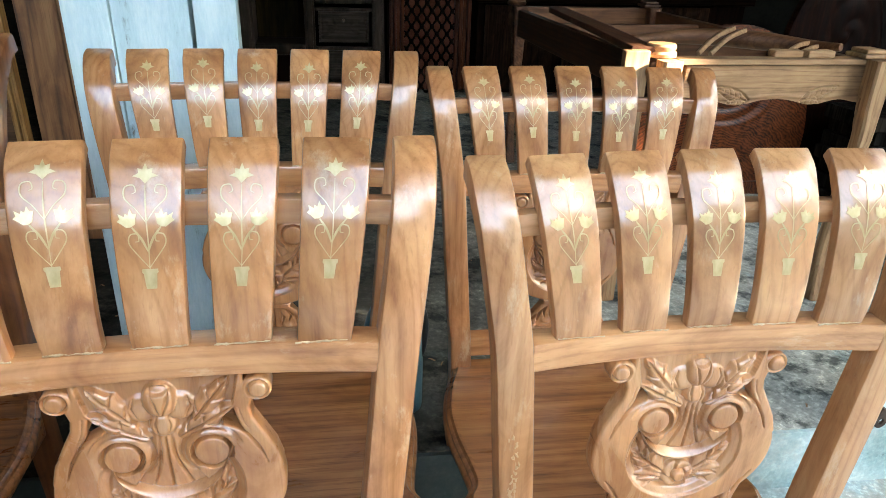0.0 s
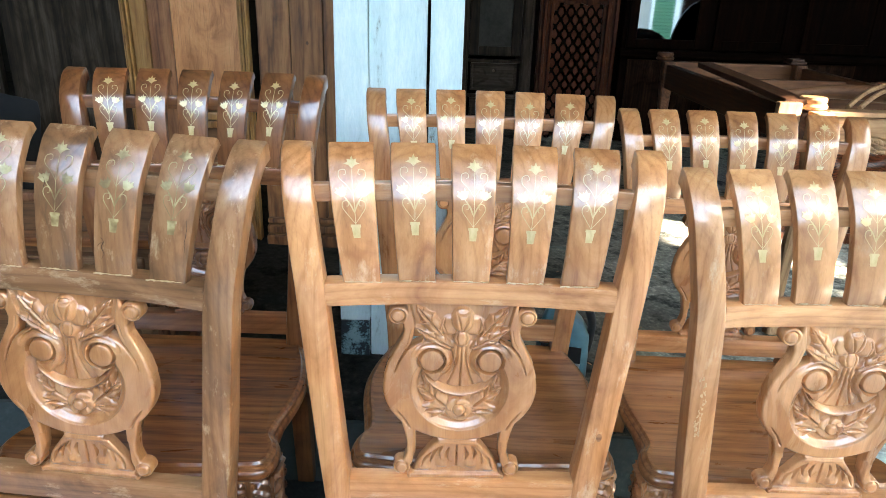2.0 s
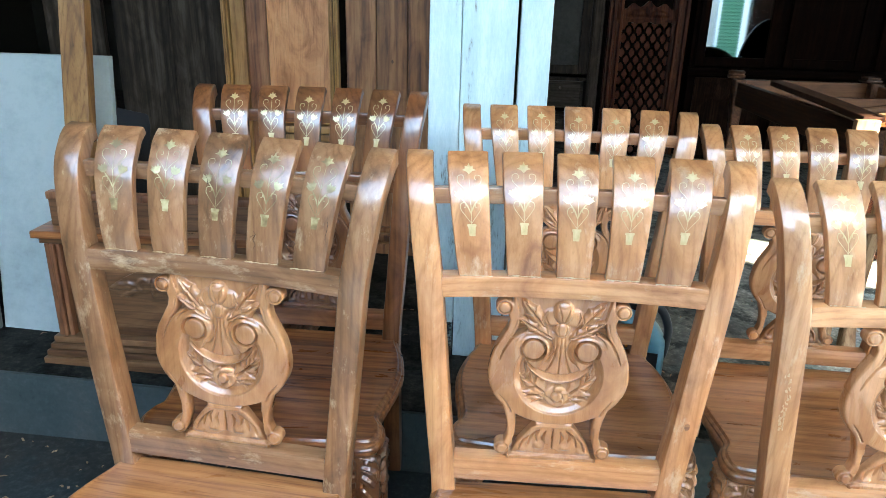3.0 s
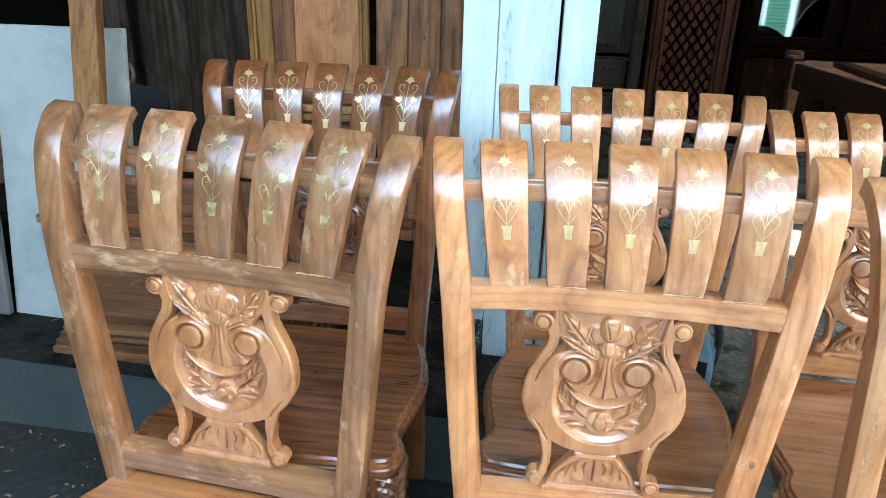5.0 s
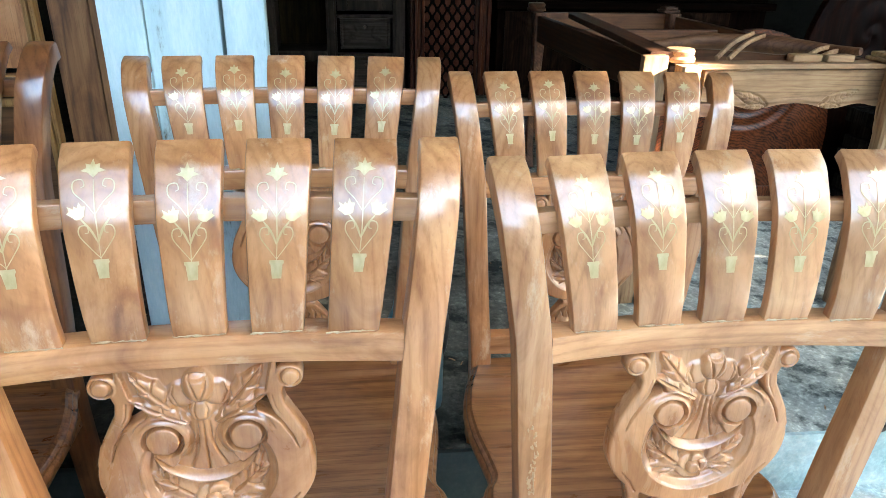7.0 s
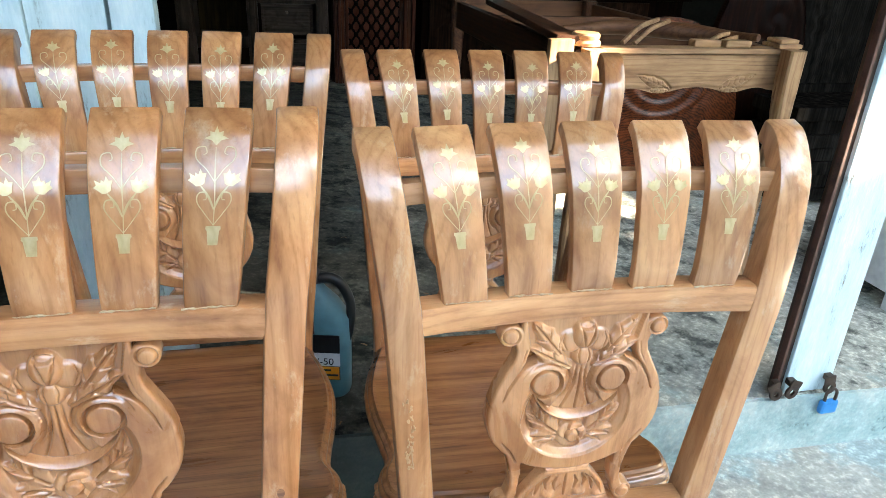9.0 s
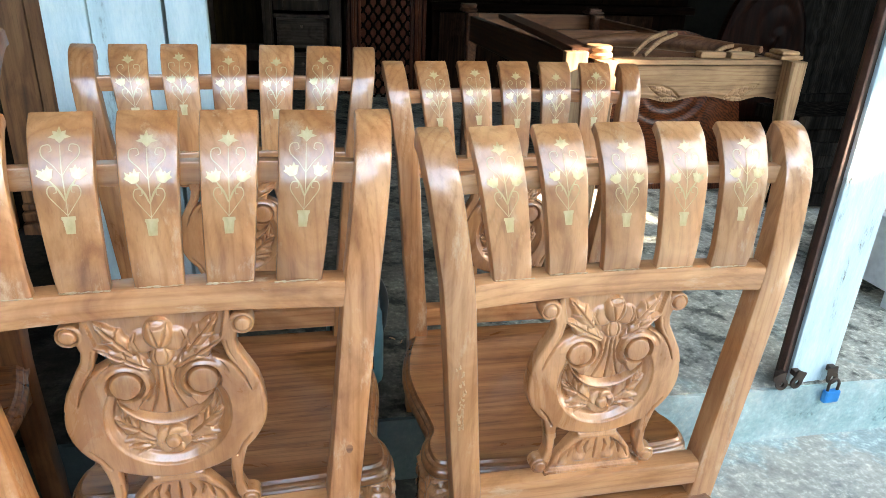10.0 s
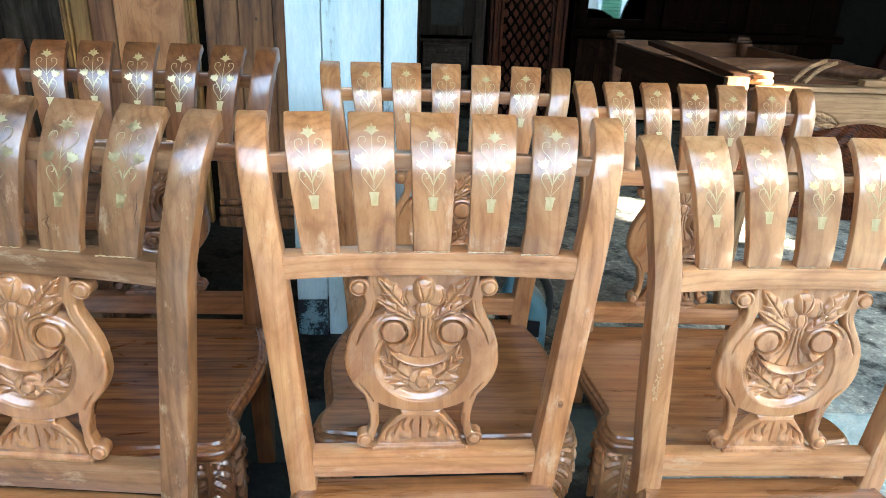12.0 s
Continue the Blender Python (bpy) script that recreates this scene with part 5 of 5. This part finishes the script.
# loose pieces lying on the frame
board = thing("curved_rail", Matrix(), "brown turned rail lying across the table frame", "timber")
part("rail", tube([(1.02, 2.14, 0.925), (1.25, 2.20, 0.930), (1.45, 2.12, 0.928), (1.56, 2.02, 0.926), (1.60, 1.93, 0.936)], [0.016, 0.026, 0.03, 0.02, 0.012], sides=10), inner_brown, board, smooth=60)
for x0, z0, x1, z1, x2, z2 in ((1.111, 0.928, 1.201, 0.966, 1.299, 0.982), (1.149, 0.926, 1.240, 0.961, 1.339, 0.977), (1.393, 0.926, 1.484, 0.943, 1.583, 0.942), (1.433, 0.925, 1.533, 0.936, 1.643, 0.934)):
    arm = thing("bent_timber", Matrix(), "pale curved chair arm lying on the table frame", "timber", "loose curved arms")
    bm = sweep(smooth_line([(x0, 1.90, z0), (x1, 1.97, z1), (x2, 2.04, z2)], 9), [0.006] * 19, [0.014] * 19, side=Vector((0.5, -0.85, 0.2)), ease=0.003)
    part("arm", bm, raw_wood, arm, smooth=40)
for x, y, w in ((1.30, 1.815, 0.09), (1.40, 1.805, 0.085)):
    blk = thing("timber_offcut", Matrix(), "small pale timber offcut on the apron", "offcut", "timber offcuts")
    part("block", box(x, x + w, y, y + 0.035, 0.9245, 0.944, 0.004), raw_wood, blk)
slant = thing("sawn_plank", Matrix(), "pale sawn plank end propped on the table corner", "plank")
part("plank", sweep([Vector((0.90, 1.80, 0.955)), Vector((0.955, 2.25, 0.955)), Vector((1.03, 2.9, 0.95))], [0.035] * 3, [0.022] * 3, side=Vector((1, -0.13, 0)), ease=0.003), shaded_brown, slant)
part("upright_board", box(0.835, 0.905, 1.775, 1.80, upper_z(0.87), 0.948, 0.003), raw_wood_z, slant, "pale board end")

# dark carved headboard under and behind the table
red_gloss = wood("glossy_red_mahogany", dark=(0.020, 0.004, 0.0015), mid=(0.085, 0.020, 0.006), light=(0.14, 0.036, 0.011), axis="y", rough=0.35, coat=0.08, ring=0.3, vein=0.5, spec=0.2)
head_b = thing("carved_headboard", Matrix(), "glossy red-brown carved headboard standing behind the table", "headboard")


def round_out(x, z):
    return np.maximum(np.hypot(x / 0.42, (z - 0.2) / 0.5) - 1, -z - 0.05) * 0.4


def round_high(x, z):
    X, Y = np.abs(x) * 1000, z * 1000
    r = np.hypot(X / 1.3, Y - 430)
    H = 6 * np.cos(r / 9) * (r < 190) + 4
    H = np.maximum(H, leaf(X, Y, 60, 560, 40, 200, 40, 14, 0.2))
    return H / 1000


hb = part("panel", grid_relief(-0.43, 0.43, -0.06, 0.71, 0.009, round_out, round_high, 0.03), red_gloss, head_b, "carved rounded panel with ringed grain", smooth=50)
hb.location = (1.82, 2.80, 0.20)
part("foot", box(1.44, 2.20, 2.78, 2.84, 0.135, 0.20, 0.004), red_gloss, head_b)

# ---- dark cabinets at the back, the shop's shade put into their colours ----
def frame_panel(parent, name, x0, x1, z0, z1, y, mat, inner, w=0.04, sub=True):
    """A framed panel on a cabinet's front."""
    bm = box(x0, x0 + w, y - 0.012, y + 0.01, z0, z1, 0.004)
    box(x1 - w, x1, y - 0.012, y + 0.01, z0, z1, 0.004, bm)
    box(x0 + w + 0.0005, x1 - w - 0.0005, y - 0.011, y + 0.01, z0, z0 + w, 0.004, bm)
    box(x0 + w + 0.0005, x1 - w - 0.0005, y - 0.011, y + 0.01, z1 - w, z1, 0.004, bm)
    fr = part(name, bm, mat, parent)
    part("panel", box(x0 + w, x1 - w, y - 0.002, y + 0.008, z0 + w, z1 - w, 0.002), inner, fr)
    return fr


YB = 3.6
FAR = Matrix.Translation((-0.19, -0.34, 1.243)) @ Matrix.Scale(1.30, 4) @ Matrix.Translation((0.19, 0.34, -1.243))
zf = 0.456
drawers = thing("drawer_cabinet", FAR, "dark wooden cabinet with an open niche and small carved drawers", "cabinet")
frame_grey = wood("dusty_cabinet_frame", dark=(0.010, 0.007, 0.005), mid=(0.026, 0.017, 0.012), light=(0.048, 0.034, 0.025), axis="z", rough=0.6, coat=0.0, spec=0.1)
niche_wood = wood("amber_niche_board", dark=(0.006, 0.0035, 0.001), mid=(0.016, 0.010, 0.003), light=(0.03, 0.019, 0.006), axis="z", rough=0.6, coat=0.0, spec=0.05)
grey_drawer = wood("dusty_drawer_wood", dark=(0.016, 0.011, 0.008), mid=(0.040, 0.029, 0.022), light=(0.066, 0.050, 0.040), axis="x", rough=0.6, coat=0.0, spec=0.1)
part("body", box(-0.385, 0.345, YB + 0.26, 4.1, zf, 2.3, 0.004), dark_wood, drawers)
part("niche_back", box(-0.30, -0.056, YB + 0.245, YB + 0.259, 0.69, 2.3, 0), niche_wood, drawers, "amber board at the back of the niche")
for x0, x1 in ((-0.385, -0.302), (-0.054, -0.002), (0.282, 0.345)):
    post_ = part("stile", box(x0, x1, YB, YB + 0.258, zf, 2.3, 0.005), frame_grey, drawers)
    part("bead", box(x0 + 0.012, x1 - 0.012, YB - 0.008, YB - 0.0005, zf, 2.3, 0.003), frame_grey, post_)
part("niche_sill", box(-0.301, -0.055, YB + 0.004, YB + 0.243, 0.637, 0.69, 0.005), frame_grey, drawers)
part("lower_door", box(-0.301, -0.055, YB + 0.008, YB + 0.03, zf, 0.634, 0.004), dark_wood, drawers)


def drawer_out(x, z):
    return np.maximum(np.abs(x) - 0.126, np.abs(z) - 0.074)


def drawer_high(x, z):
    """A raised field within a sunk border, cut with sprays of leaves; a hole for the pull."""
    X, Y = np.abs(x) * 1000, z * 1000
    edge = np.maximum(X - 126, np.abs(Y) - 74)
    H = np.where(edge > -12, 5.0, np.where(edge > -17, -3.0, 1.0))
    for a in ((30, -8, 24, 66, 13), (34, -6, -22, 58, 12), (36, 8, 62, 40, 9), (70, 22, 10, 34, 9), (70, -30, -8, 34, 9)):
        own = leaf(X, Y, *a, 5, 0.2)
        H = np.where((edge < -18) & (own > -50), np.maximum(H, own), H)
    return np.where(np.hypot(X, Y - 34) < 9, -8.0, H) / 1000


for z in (0.772, 0.582):
    part("drawer_rail", box(0.0005, 0.2805, YB + 0.002, YB + 0.05, z + 0.077, z + 0.094, 0.003), frame_grey, drawers)
    d = part("drawer", grid_relief(-0.127, 0.127, -0.075, 0.075, 0.0035, drawer_out, drawer_high, 0.03), grey_drawer, drawers, "carved dusty drawer front", smooth=50)
    d.location = (0.141, YB + 0.012, z)
    part("pull", tube([(0, -0.001, 0.034), (0, 0.004, 0.034), (0, 0.010, 0.034)], 0.007, 2, 12), iron, d, "dark round pull", smooth=60)
pale_panel = rough_mat("dusty_pale_panel", [(0.5, (0.020, 0.019, 0.017)), (0.8, (0.048, 0.045, 0.041))], scale=4, rough=0.6, spec=0.05)
frame_panel(drawers, "upper_door", 0.002, 0.279, 0.885, 1.6, YB + 0.012, frame_grey, pale_panel, 0.05)

lattice = thing("lattice_cabinet", FAR, "red mahogany cabinet with a pierced lattice door", "cabinet")
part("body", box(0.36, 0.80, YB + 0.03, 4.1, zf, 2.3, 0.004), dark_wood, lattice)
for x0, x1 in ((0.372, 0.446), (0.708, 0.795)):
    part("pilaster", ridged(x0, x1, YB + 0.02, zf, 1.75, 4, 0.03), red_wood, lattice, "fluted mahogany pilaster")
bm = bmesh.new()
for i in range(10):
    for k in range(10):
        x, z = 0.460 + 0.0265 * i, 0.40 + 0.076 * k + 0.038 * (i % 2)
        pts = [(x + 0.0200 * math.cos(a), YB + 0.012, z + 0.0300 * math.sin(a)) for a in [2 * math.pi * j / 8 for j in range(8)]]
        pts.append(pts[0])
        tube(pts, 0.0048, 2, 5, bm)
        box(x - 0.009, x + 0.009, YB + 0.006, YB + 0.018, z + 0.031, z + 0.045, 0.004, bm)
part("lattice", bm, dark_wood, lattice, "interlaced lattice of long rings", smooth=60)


def pediment_out(x, z):
    X = np.abs(x)
    return np.maximum(X - 0.165, np.maximum(-z + 0.006 * np.cos(X * 60), z - 0.10 + 0.16 * X - 0.012 * np.cos(X * 75)))


def pediment_high(x, z):
    X, Y = np.abs(x) * 1000, z * 1000
    H = np.where(Y < 16, 6.0, 0.0)
    for a in ((8, 60, -12, 110, 16), (20, 40, 10, 80, 12), (0, 30, 75, 60, 12)):
        H = np.maximum(H, leaf(X, Y, *a, 9, 0.2))
    return H / 1000


ped = part("pediment", grid_relief(-0.168, 0.168, -0.008, 0.115, 0.004, pediment_out, pediment_high, 0.02), red_wood, lattice, "carved wavy pediment", smooth=50)
ped.location = (0.578, YB + 0.002, 1.165)
part("backing", box(0.447, 0.707, YB + 0.02, YB + 0.0295, zf, 1.18, 0), rough_mat("faded_rose_cloth", [(0.5, (0.055, 0.018, 0.011)), (0.8, (0.105, 0.040, 0.026))], scale=12, rough=0.9, spec=0.03), lattice, "faded cloth behind the lattice")

glassc = thing("mirror_cabinet", FAR, "dark cabinet with a mirror above and an arched carved door below", "cabinet")
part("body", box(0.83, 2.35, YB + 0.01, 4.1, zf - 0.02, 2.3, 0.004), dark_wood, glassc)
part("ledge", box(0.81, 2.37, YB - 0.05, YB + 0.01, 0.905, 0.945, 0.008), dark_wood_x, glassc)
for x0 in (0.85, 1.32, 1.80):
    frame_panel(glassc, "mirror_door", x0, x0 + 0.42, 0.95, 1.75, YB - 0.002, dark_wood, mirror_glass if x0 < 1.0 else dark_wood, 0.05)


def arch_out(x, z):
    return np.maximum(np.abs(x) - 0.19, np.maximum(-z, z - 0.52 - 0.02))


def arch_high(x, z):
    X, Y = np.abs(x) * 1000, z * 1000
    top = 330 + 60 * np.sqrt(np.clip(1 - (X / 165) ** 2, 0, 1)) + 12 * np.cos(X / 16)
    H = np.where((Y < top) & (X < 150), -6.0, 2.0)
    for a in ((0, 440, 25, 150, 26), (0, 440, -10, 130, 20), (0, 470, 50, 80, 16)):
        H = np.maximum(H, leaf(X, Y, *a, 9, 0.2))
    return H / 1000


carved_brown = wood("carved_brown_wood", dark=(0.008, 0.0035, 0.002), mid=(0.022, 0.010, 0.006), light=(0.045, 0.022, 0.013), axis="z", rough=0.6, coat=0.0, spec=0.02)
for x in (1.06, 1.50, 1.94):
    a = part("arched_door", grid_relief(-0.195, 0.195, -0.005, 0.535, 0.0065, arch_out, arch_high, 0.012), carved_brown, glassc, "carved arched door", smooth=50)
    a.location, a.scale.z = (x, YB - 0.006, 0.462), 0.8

# far dark carvings and planks on the right, coloured darker for the shop's shade
carv = thing("dark_headboard", Matrix(), "dark dusty headboard carved with a swirl", "headboard")


def swirl_high(x, z):
    X, Y = x * 1000, z * 1000
    r, th = np.hypot(X, Y), np.arctan2(Y, X)
    return (12 * np.abs(np.cos(r / 24 - 1.0 * th)) * np.exp(-r / 400) + 2) / 1000


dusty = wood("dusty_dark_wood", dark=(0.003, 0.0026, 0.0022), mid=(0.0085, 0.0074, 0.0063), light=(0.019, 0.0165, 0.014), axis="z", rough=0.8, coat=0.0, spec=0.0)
cp = part("panel", grid_relief(-0.45, 0.45, -0.4, 0.5, 0.011, lambda x, z: np.maximum(np.abs(x) - 0.44, np.abs(z - 0.05) - 0.44), swirl_high, 0.03), dusty, carv, smooth=50)
cp.location = (2.78, 3.05, 0.95)
part("foot", box(2.4, 3.2, 3.03, 3.1, 0.09, 0.56, 0.004), dusty, carv)
scroll = thing("scroll_headboard", Matrix(), "glossy dark mahogany headboard carved with scrolls", "headboard")
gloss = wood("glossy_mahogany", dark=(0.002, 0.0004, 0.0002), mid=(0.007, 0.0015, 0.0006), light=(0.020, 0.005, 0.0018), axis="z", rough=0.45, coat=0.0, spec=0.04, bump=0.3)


def scroll_out(x, z):
    return np.maximum(np.hypot(x / 0.26, (z - 0.42) / 0.52) - 1, np.maximum(-z - 0.02, -0.3 - x)) * 0.25


def scroll_high(x, z):
    X, Y = x * 1000, z * 1000
    r, th = np.hypot(X - 60, (Y - 640) * 0.9), np.arctan2(Y - 640, X - 60)
    H = 14 * np.abs(np.sin(r / 30 + th)) * np.exp(-r / 300)
    edge = scroll_out(x, z) * 1000
    H = np.where(edge > -45, 16 - 0.02 * (edge + 22) ** 2, H)
    for a in ((-160, 380, 50, 180, 40), (-80, 420, 20, 200, 36), (60, 470, -30, 150, 34)):
        H = np.maximum(H, leaf(X, Y, *a, 16, 0.2))
    return H / 1000


sp = part("panel", grid_relief(-0.27, 0.27, -0.03, 0.95, 0.007, scroll_out, scroll_high, 0.03), gloss, scroll, "carved scroll panel", smooth=50)
sp.location = (2.34, 2.88, 0.22)
part("foot", box(2.14, 2.54, 2.86, 2.92, 0.105, 0.25, 0.004), gloss, scroll)
for k in range(7):
    pl = thing("stacked_plank", Matrix(), "dark rough plank in a stack", "plank", "stacked planks")
    zb = 0.145 + 0.062 * k
    part("plank", box(2.28 + 0.02 * (k % 3), 3.1 - 0.03 * (k % 2), 2.45 + 0.015 * (k % 2), 2.75, zb, zb + 0.0615, 0.004), dusty, pl)
crate = thing("white_plinth", Matrix(), "low white plinth on short feet", "plinth")
part("body", box(1.98, 2.62, 1.48, 1.87, 0.20, 0.44, 0.004), white_paint, crate)
for x in (2.01, 2.58):
    part("foot", box(x - 0.025, x + 0.025, 1.49, 1.54, upper_z(x) - 0.002, 0.1995, 0.003), white_paint, crate)

# ---- oil jug ----
jug = thing("oil_jug", pose(0.165, 1.32, upper_z(0.165), 0, 0, -14), "grey-blue plastic oil jug with a paper label", "jug")
bm = bmesh.new()
body = [(0.0, 0.062, 0.042), (0.008, 0.068, 0.047), (0.13, 0.068, 0.047), (0.19, 0.066, 0.045), (0.225, 0.050, 0.040), (0.255, 0.030, 0.03), (0.275, 0.022, 0.022)]
rings = []
for z, w, d in body:
    ring = []
    for k in range(20):
        a = 2 * math.pi * k / 20
        c, q = math.cos(a), math.sin(a)
        ring.append(bm.verts.new((-0.02 * (z > 0.2) * (z - 0.2) / 0.07 + w * math.copysign(abs(c) ** 0.55, c), d * math.copysign(abs(q) ** 0.55, q), z)))
    rings.append(ring)
for a, b in zip(rings, rings[1:]):
    for k in range(20):
        bm.faces.new((a[k], a[(k + 1) % 20], b[(k + 1) % 20], b[k]))
bm.faces.new(rings[0][::-1]); bm.faces.new(rings[-1])
part("bottle", bm, jug_plastic, jug, smooth=50)
part("handle", tube([(-0.03, 0, 0.262), (0.01, 0, 0.285), (0.045, 0, 0.275), (0.068, 0, 0.225), (0.066, 0, 0.16), (0.060, 0, 0.13)], [0.010, 0.012, 0.012, 0.011, 0.010, 0.008], sides=10), jug_grip, jug, "black handle", smooth=60)
part("cap", tube([(-0.02, 0, 0.274), (-0.02, 0, 0.285), (-0.02, 0, 0.30)], 0.023, 2, 16), black_label, jug, "black screw cap", smooth=50)
lab = part("label", box(-0.052, 0.050, -0.0495, -0.0478, 0.055, 0.17, 0), black_label, jug, "black paper label")
part("white_band", box(-0.052, 0.050, -0.0505, -0.0497, 0.092, 0.125, 0), white_label, lab)
part("orange_band", box(-0.050, 0.048, -0.0505, -0.0497, 0.057, 0.090, 0), orange_label, lab)
part("picture_band", box(-0.058, -0.004, -0.0500, -0.0476, 0.172, 0.206, 0), brown_label, lab, "brown printed band")
part("orange_spot", box(-0.036, -0.018, -0.0508, -0.0501, 0.178, 0.198, 0), orange_label, lab)
txt = bpy.data.curves.new("grade_text", "FONT")
txt.body, txt.size, txt.extrude = "0W-50", 0.024, 0.0002
to = new("grade_text", txt)
to.data.materials.append(black_label)
to.parent = lab
to.matrix_basis = pose(-0.032, -0.0509, 0.096, 90, 0, 0)
for z, w in ((0.079, 0.03), (0.066, 0.045)):
    part("text_bar", box(0.0, w, -0.0511, -0.0506, z, z + 0.005, 0), black_label, lab)

# ---- green shutter across the lane, seen in the mirror ----
shut = thing("window_shutter", Matrix(), "green louvred window shutter in a white frame", "shutter")
bm = box(4.04, 4.10, -4.5, -4.44, 0.2, 2.0, 0.004)
box(4.51, 4.61, -4.5, -4.44, 0.2, 2.0, 0.004, bm)
box(4.10, 4.51, -4.5, -4.44, 1.94, 2.0, 0.004, bm)
box(4.10, 4.51, -4.5, -4.44, 0.2, 0.26, 0.004, bm)
part("shutter_frame", bm, white_paint, shut, "white frame")
for k in range(26):
    sl = part("louvre", box(4.102, 4.508, -0.004, 0.03, -0.03, 0.03, 0.003), green_paint, shut) if k == 0 else None
    if sl:
        louvre = sl
        louvre.matrix_basis = pose(0, -4.48, 0.30, 35, 0, 0)
    else:
        o = louvre.copy()
        scene.collection.objects.link(o)
        o.matrix_basis = pose(0, -4.48, 0.30 + 0.064 * k, 35, 0, 0)

# panel and step added so the mirror shows dark beside the shutter
dark_panel = thing("street_door", Matrix(), "dark closed wooden door across the lane", "door")
part("leaf", box(4.66, 5.51, -4.5, -4.46, -0.2, 2.1, 0.004), dark_wood, dark_panel)
part("stone_step", box(4.63, 5.56, -4.5, -4.2, ground_z(4.3) - 0.05, -0.08, 0.01), plaster, dark_panel)

# ---- shavings and crumbs on the ground ----
rng = random.Random(4)
bm = bmesh.new()
for k in range(290):
    if k < 200:
        x, y = rng.uniform(-2.0, -0.9), rng.uniform(0.45, 1.12)
        z = ground_z(x)
    else:
        x, y = rng.uniform(-2.0, 1.2), rng.uniform(1.17, 2.2)
        z = upper_z(x)
    a, w, ln = rng.uniform(0, math.pi), rng.uniform(0.0012, 0.003), rng.uniform(0.002, 0.010)
    u, v = Vector((math.cos(a), math.sin(a), 0)), Vector((-math.sin(a), math.cos(a), 0))
    h = rng.uniform(0.001, 0.004)
    p = Vector((x, y, z + 0.0006))
    vs = [bm.verts.new(p + u * ln * i + v * w * j + Vector((0, 0, h if i == 0 else 0))) for i, j in ((-1, -1), (0, -1.2), (1, -0.7), (1, 0.8), (0, 1.1), (-1, 0.9))]
    bm.faces.new((vs[0], vs[1], vs[4], vs[5])); bm.faces.new((vs[1], vs[2], vs[3], vs[4]))
tagged(part("wood_shavings", bm, raw_wood, None), "pale wood shavings and crumbs scattered on the ground", "shavings", kind="stuff")
